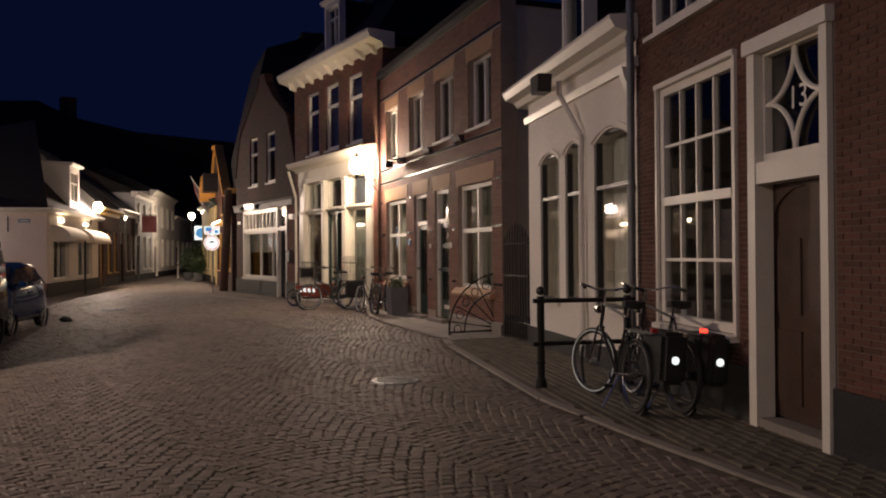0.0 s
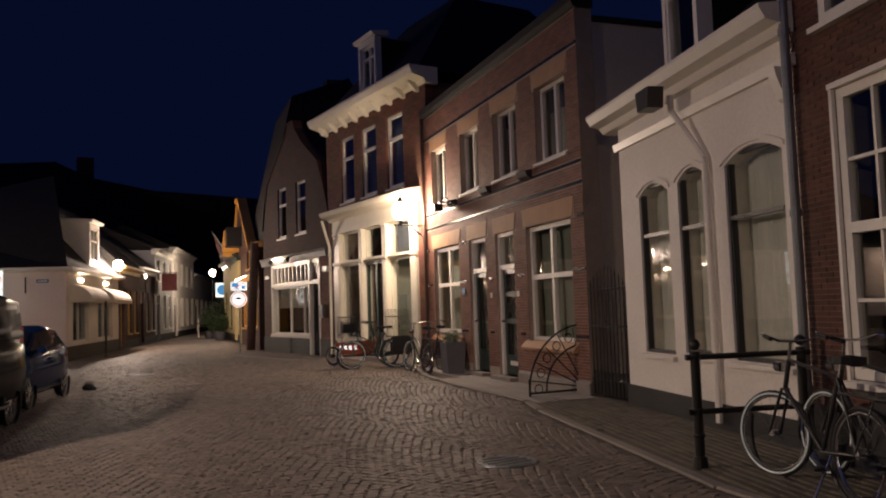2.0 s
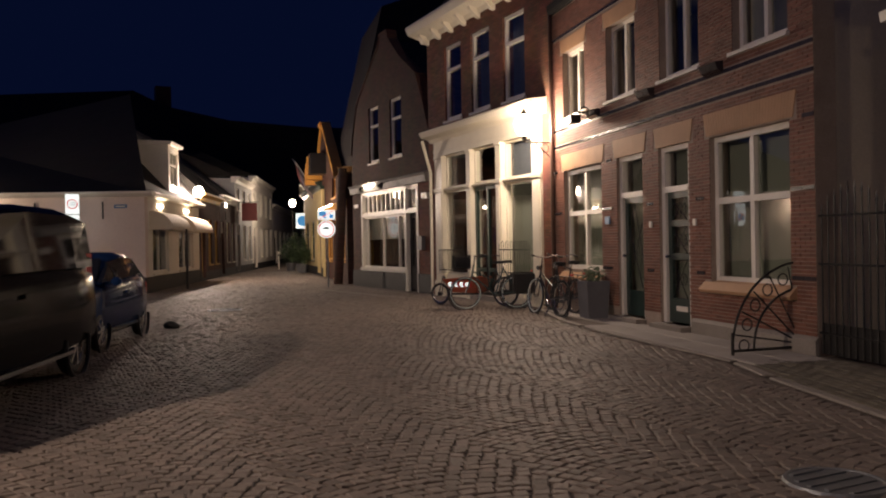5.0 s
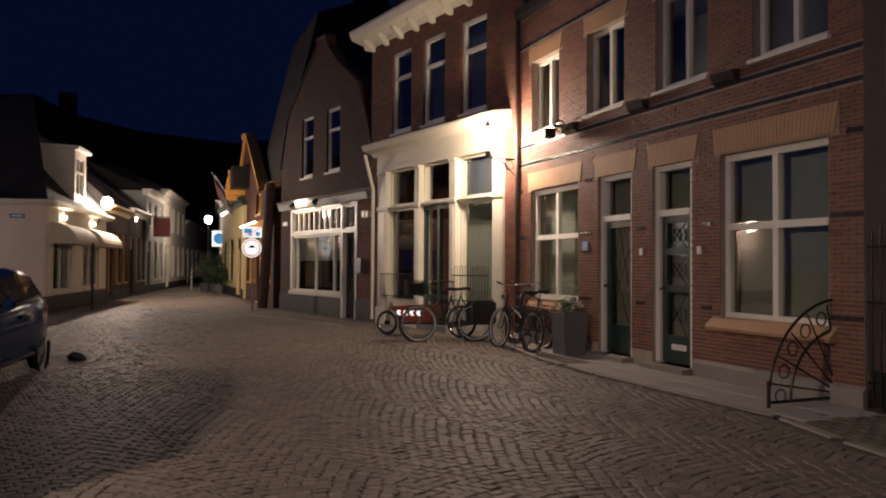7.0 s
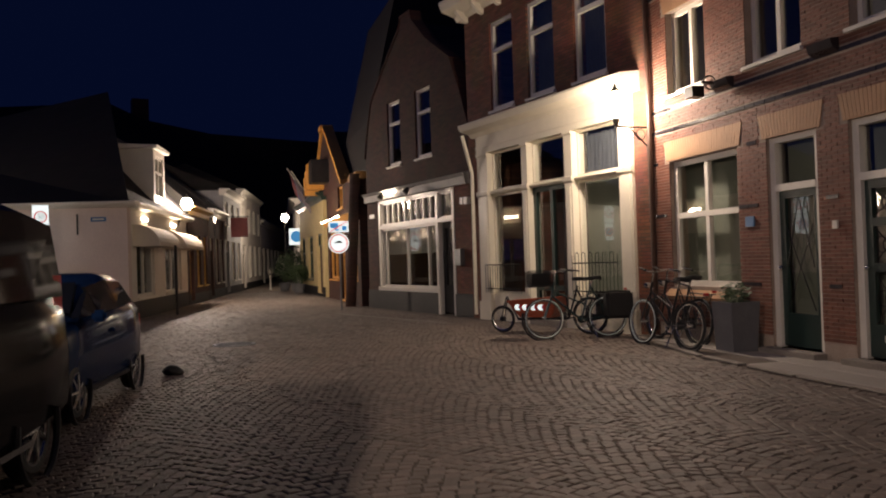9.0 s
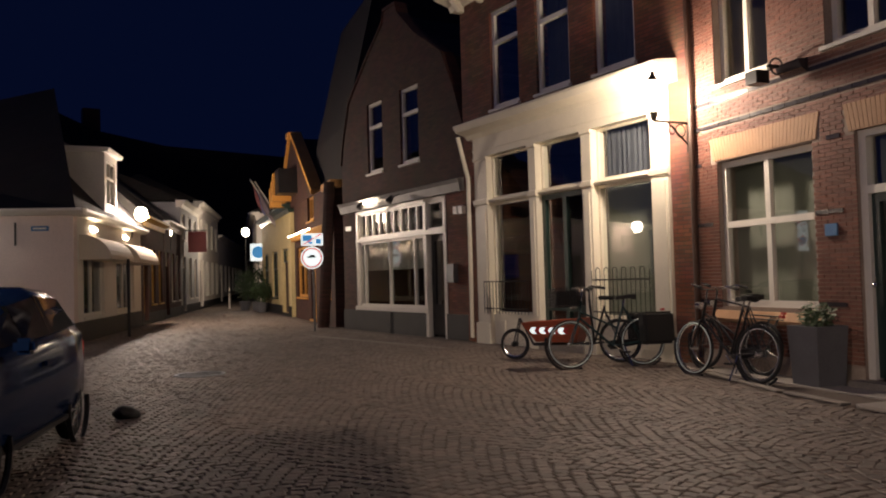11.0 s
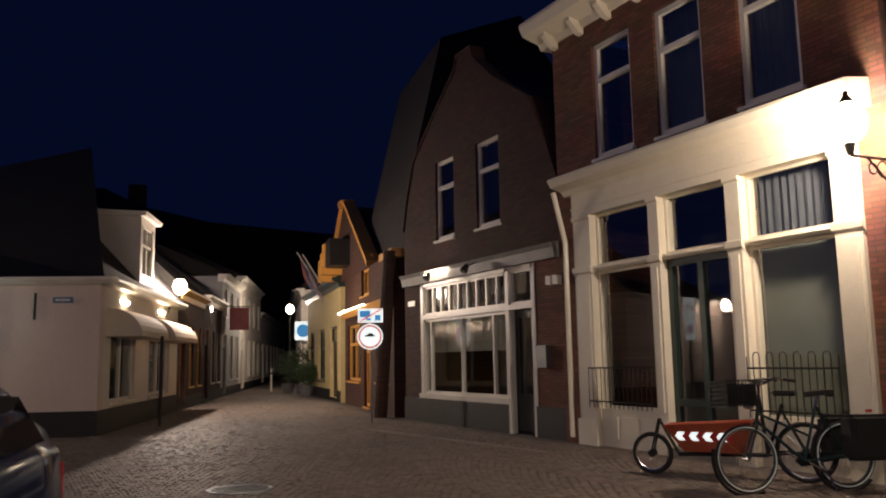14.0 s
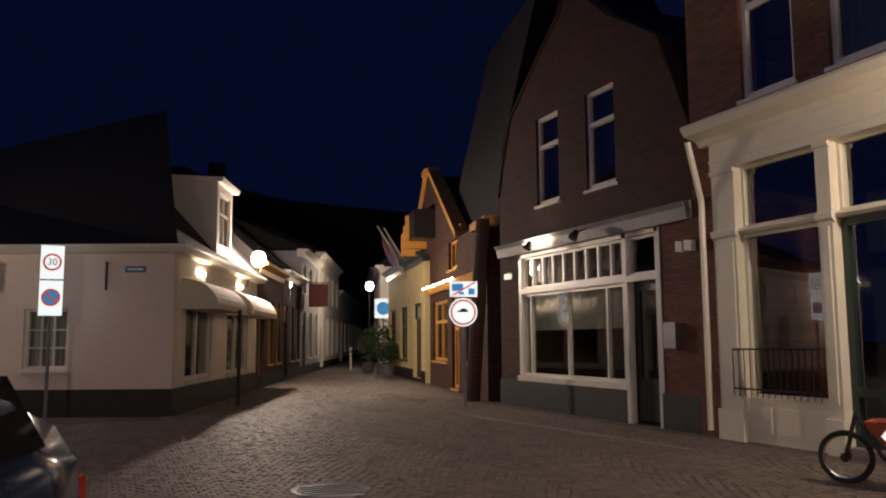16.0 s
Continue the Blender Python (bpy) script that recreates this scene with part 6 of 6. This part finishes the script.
sign = thing("hanging_sign", SIDE(19.5, 0.5, 3.2), "dark red board hanging out from the wall", "sign")
part("board", box(bmesh.new(), SIDE, 19.5, 19.56, 0.15, 1.0, 2.9, 3.9), mat("dark_red_board", (0.2, 0.03, 0.03), 0.6), sign)
part("bracket", tube(bmesh.new(), SIDE(19.53, -0.02, 3.95), SIDE(19.53, 1.05, 3.95), 0.02), IRON, sign)

# ---- pavement ----
pavement = thing("pavement", (7, 10, 0), "narrow pavement of slabs and clinkers before the houses", "pavement", kind="structure")
WALLS = [(0.5, -9.0), (5.35, 3.05), (6.78, 6.62), (6.85, 6.7), (8.22, 10.4), (8.5, 11.6), (10.07, 19.2), (10.1, 19.7)]
bm = bmesh.new()
outer = [bm.verts.new((x, y, 0.012)) for x, y in KERB]
inner = [bm.verts.new((x + 0.3, y, 0.012)) for x, y in WALLS]
bm.faces.new(outer + inner[::-1])
part("bed", bm, SAND, pavement)


def wall_x(y):
    for (x0, ya), (x1, yb) in zip(WALLS, WALLS[1:]):
        if ya <= y <= yb:
            return x0 + (x1 - x0) * (y - ya) / (yb - ya)
    return 10.1


CLINKER = mat("dark_mossy_clinker", (0.11, 0.095, 0.07), 0.85, vary=0.5, scale=1.5, fine=60, bump=0.4, random_hue=0.8)
CLINKER_ALL = mat("dark_mossy_clinker_field", (0.11, 0.095, 0.07), 0.85, vary=0.5, scale=1.5, fine=60, bump=0.4, random_hue=0.8, island=True)


# ---- setts of the street ----
def setts():
    rnd = random.Random(11)
    verts, faces = [], []
    shared = []
    for k in range(6):
        me = bpy.data.meshes.new("sett")
        r2 = random.Random(k)
        a, b = 0.047 + r2.uniform(-0.006, 0.004), 0.047 + r2.uniform(-0.006, 0.004)
        v, fc = stone(a, b, 0.012, r2)
        me.from_pydata(v, [], fc)
        me.materials.append(SETT)
        shared.append(me)
    pieces = 0
    y, row = -1.5, 0
    while y < 50:
        x = -5.2 + (0.05 if row % 2 else 0)
        while x < (10.2 if y < 33 else 13.6):
            ph = (x / 1.5) % 1.0
            yy = y + 0.2 * (1 - (2 * ph - 1) ** 2)
            slope = -0.2 * 4 * (2 * ph - 1) / 1.5
            x += 0.103
            if not (left_x(yy) + 0.05 < x < kerb_x(yy) - 0.12):
                continue
            cx, cy, turn = x + rnd.uniform(-0.008, 0.008), yy + rnd.uniform(-0.008, 0.008), math.atan(slope) + rnd.uniform(-0.12, 0.12)
            h = rnd.uniform(-0.002, 0.002)
            if pieces < 300 and 3.0 < cx < 5.0 and 9.0 < cy < 10.6:
                ob = part("sett", shared[rnd.randrange(6)], None, ground)
                ob.matrix_basis = Matrix.Translation((cx, cy, h)) @ Matrix.Rotation(turn, 4, "Z")
                pieces += 1
                continue
            a, b = 0.048 + rnd.uniform(-0.006, 0.004), 0.048 + rnd.uniform(-0.006, 0.004)
            v, fc = stone(a, b, 0.012, rnd)
            k = len(verts)
            c, s = math.cos(turn), math.sin(turn)
            verts += [(cx + c * p - s * q, cy + s * p + c * q, r + h) for p, q, r in v]
            faces += [tuple(k + i for i in t) for t in fc]
        y += 0.102
        row += 1
    me = bpy.data.meshes.new("setts")
    me.from_pydata(verts, [], faces)
    me.materials.append(SETT_ALL)
    tagged(part("setts", me, None, ground), kind="stuff")


def stone(a, b, h, rnd):
    """A worn sett: low rim, bevelled shoulder and a slightly tilted crown."""
    tx, ty = rnd.uniform(-0.003, 0.003), rnd.uniform(-0.003, 0.003)
    v = [(sx * a, sy * b, 0.001) for sx, sy in ((-1, -1), (1, -1), (1, 1), (-1, 1))]
    v += [(sx * a, sy * b, h - 0.005) for sx, sy in ((-1, -1), (1, -1), (1, 1), (-1, 1))]
    v += [(sx * (a - 0.01), sy * (b - 0.01), h + sx * tx + sy * ty) for sx, sy in ((-1, -1), (1, -1), (1, 1), (-1, 1))]
    f = [(0, 1, 5, 4), (1, 2, 6, 5), (2, 3, 7, 6), (3, 0, 4, 7), (4, 5, 9, 8), (5, 6, 10, 9), (6, 7, 11, 10), (7, 4, 8, 11), (8, 9, 10, 11)]
    return v, f




# ---- pieces of kerb and pavement ----
def block(name, material, a, b, h):
    me = bpy.data.meshes.new(name)
    v, fc = stone(a, b, h, random.Random(2))
    me.from_pydata(v, [], fc)
    me.materials.append(material)
    return me


kerb_me = block("kerb_stone", STONE, 0.42, 0.06, 0.02)
for (x0, ya), (x1, yb) in zip(KERB, KERB[1:]):
    n = max(1, round(math.hypot(x1 - x0, yb - ya) / 0.85))
    for k in range(n):
        t = (k + 0.5) / n
        ob = part("kerb_stone", kerb_me, None, pavement)
        ob.matrix_basis = Matrix.Translation((x0 + (x1 - x0) * t, ya + (yb - ya) * t, 0.012)) @ Matrix.Rotation(math.atan2(yb - ya, x1 - x0), 4, "Z")
for k in range(10):
    t = (k + 0.5) / 10
    ob = part("kerb_stone", kerb_me, None, pavement)
    ob.matrix_basis = Matrix.Translation((8.28 + (0.50) * t, 29.90 + (-5.29) * t, 0.004)) @ Matrix.Rotation(-1.4760, 4, "Z")
slab_me = block("paving_slab", SLAB, 0.247, 0.247, 0.02)
turn = math.atan2(BRK.u.y, BRK.u.x)
for i in range(-1, 16):
    for j in range(0, 5):
        p = BRK(i * 0.5 + 0.1, 0.31 + j * 0.5, 0.012)
        if p.x - 0.27 > kerb_x(p.y) + 0.0 and p.y < 18.9:
            ob = part("paving_slab", slab_me, None, pavement)
            ob.matrix_basis = Matrix.Translation(p) @ Matrix.Rotation(turn, 4, "Z")
clinker_me = block("clinker", CLINKER, 0.1, 0.047, 0.016)
verts, faces, count = [], [], 0
turn = math.atan2(OLD.u.y, OLD.u.x)
ca, sa = math.cos(turn), math.sin(turn)
rnd = random.Random(21)
v0, f0 = stone(0.1, 0.047, 0.016, rnd)
for i in range(-30, 48):
    for j in range(0, 36):
        p = OLD(i * 0.208 + (0.104 if j % 2 else 0), -0.1 + j * 0.1 - 0.6, 0.012)
        if not (kerb_x(p.y) + 0.14 < p.x < wall_x(p.y) - 0.02) or p.y > 11.9 or p.y < -2:
            continue
        if count < 300 and 4.5 < p.y < 8.5:
            ob = part("clinker", clinker_me, None, pavement)
            ob.matrix_basis = Matrix.Translation(p + Vector((0, 0, rnd.uniform(-0.003, 0.003)))) @ Matrix.Rotation(turn, 4, "Z")
            count += 1
        else:
            k, dz = len(verts), rnd.uniform(-0.003, 0.003)
            verts += [(p.x + ca * a - sa * b, p.y + sa * a + ca * b, p.z + c + dz) for a, b, c in v0]
            faces += [tuple(k + q for q in t) for t in f0]
me = bpy.data.meshes.new("clinkers")
me.from_pydata(verts, [], faces)
me.materials.append(CLINKER_ALL)
tagged(part("clinkers", me, None, pavement), kind="stuff")
setts()
# bricks of the two nearest brick fronts
brick_field(old_house, OLD, -1.4, 3.42, 0.5, 6.3, HOLES_OLD + [(-0.07, 1.07, 0, 3.29), (1.25, 2.89, 0.66, 3.3)], BRICK_OLD, BRICK_OLD_ALL, (-0.6, 3.4, 0.5, 3.9))
brick_field(brick_house, BRK, -0.34, 7.6, 0.25, 6.2, HOLES_B + LINTELS + [(-1, 9, z0, z1) for z0, z1 in BANDS if z0 in (3.36, 3.7, 5.62)] + [(0, 1.98, 0.66, 0.83), (5.25, 7.2, 0.66, 0.83)], BRICK_RED, BRICK_RED_ALL, (-0.3, 3.5, 0.25, 3.4))
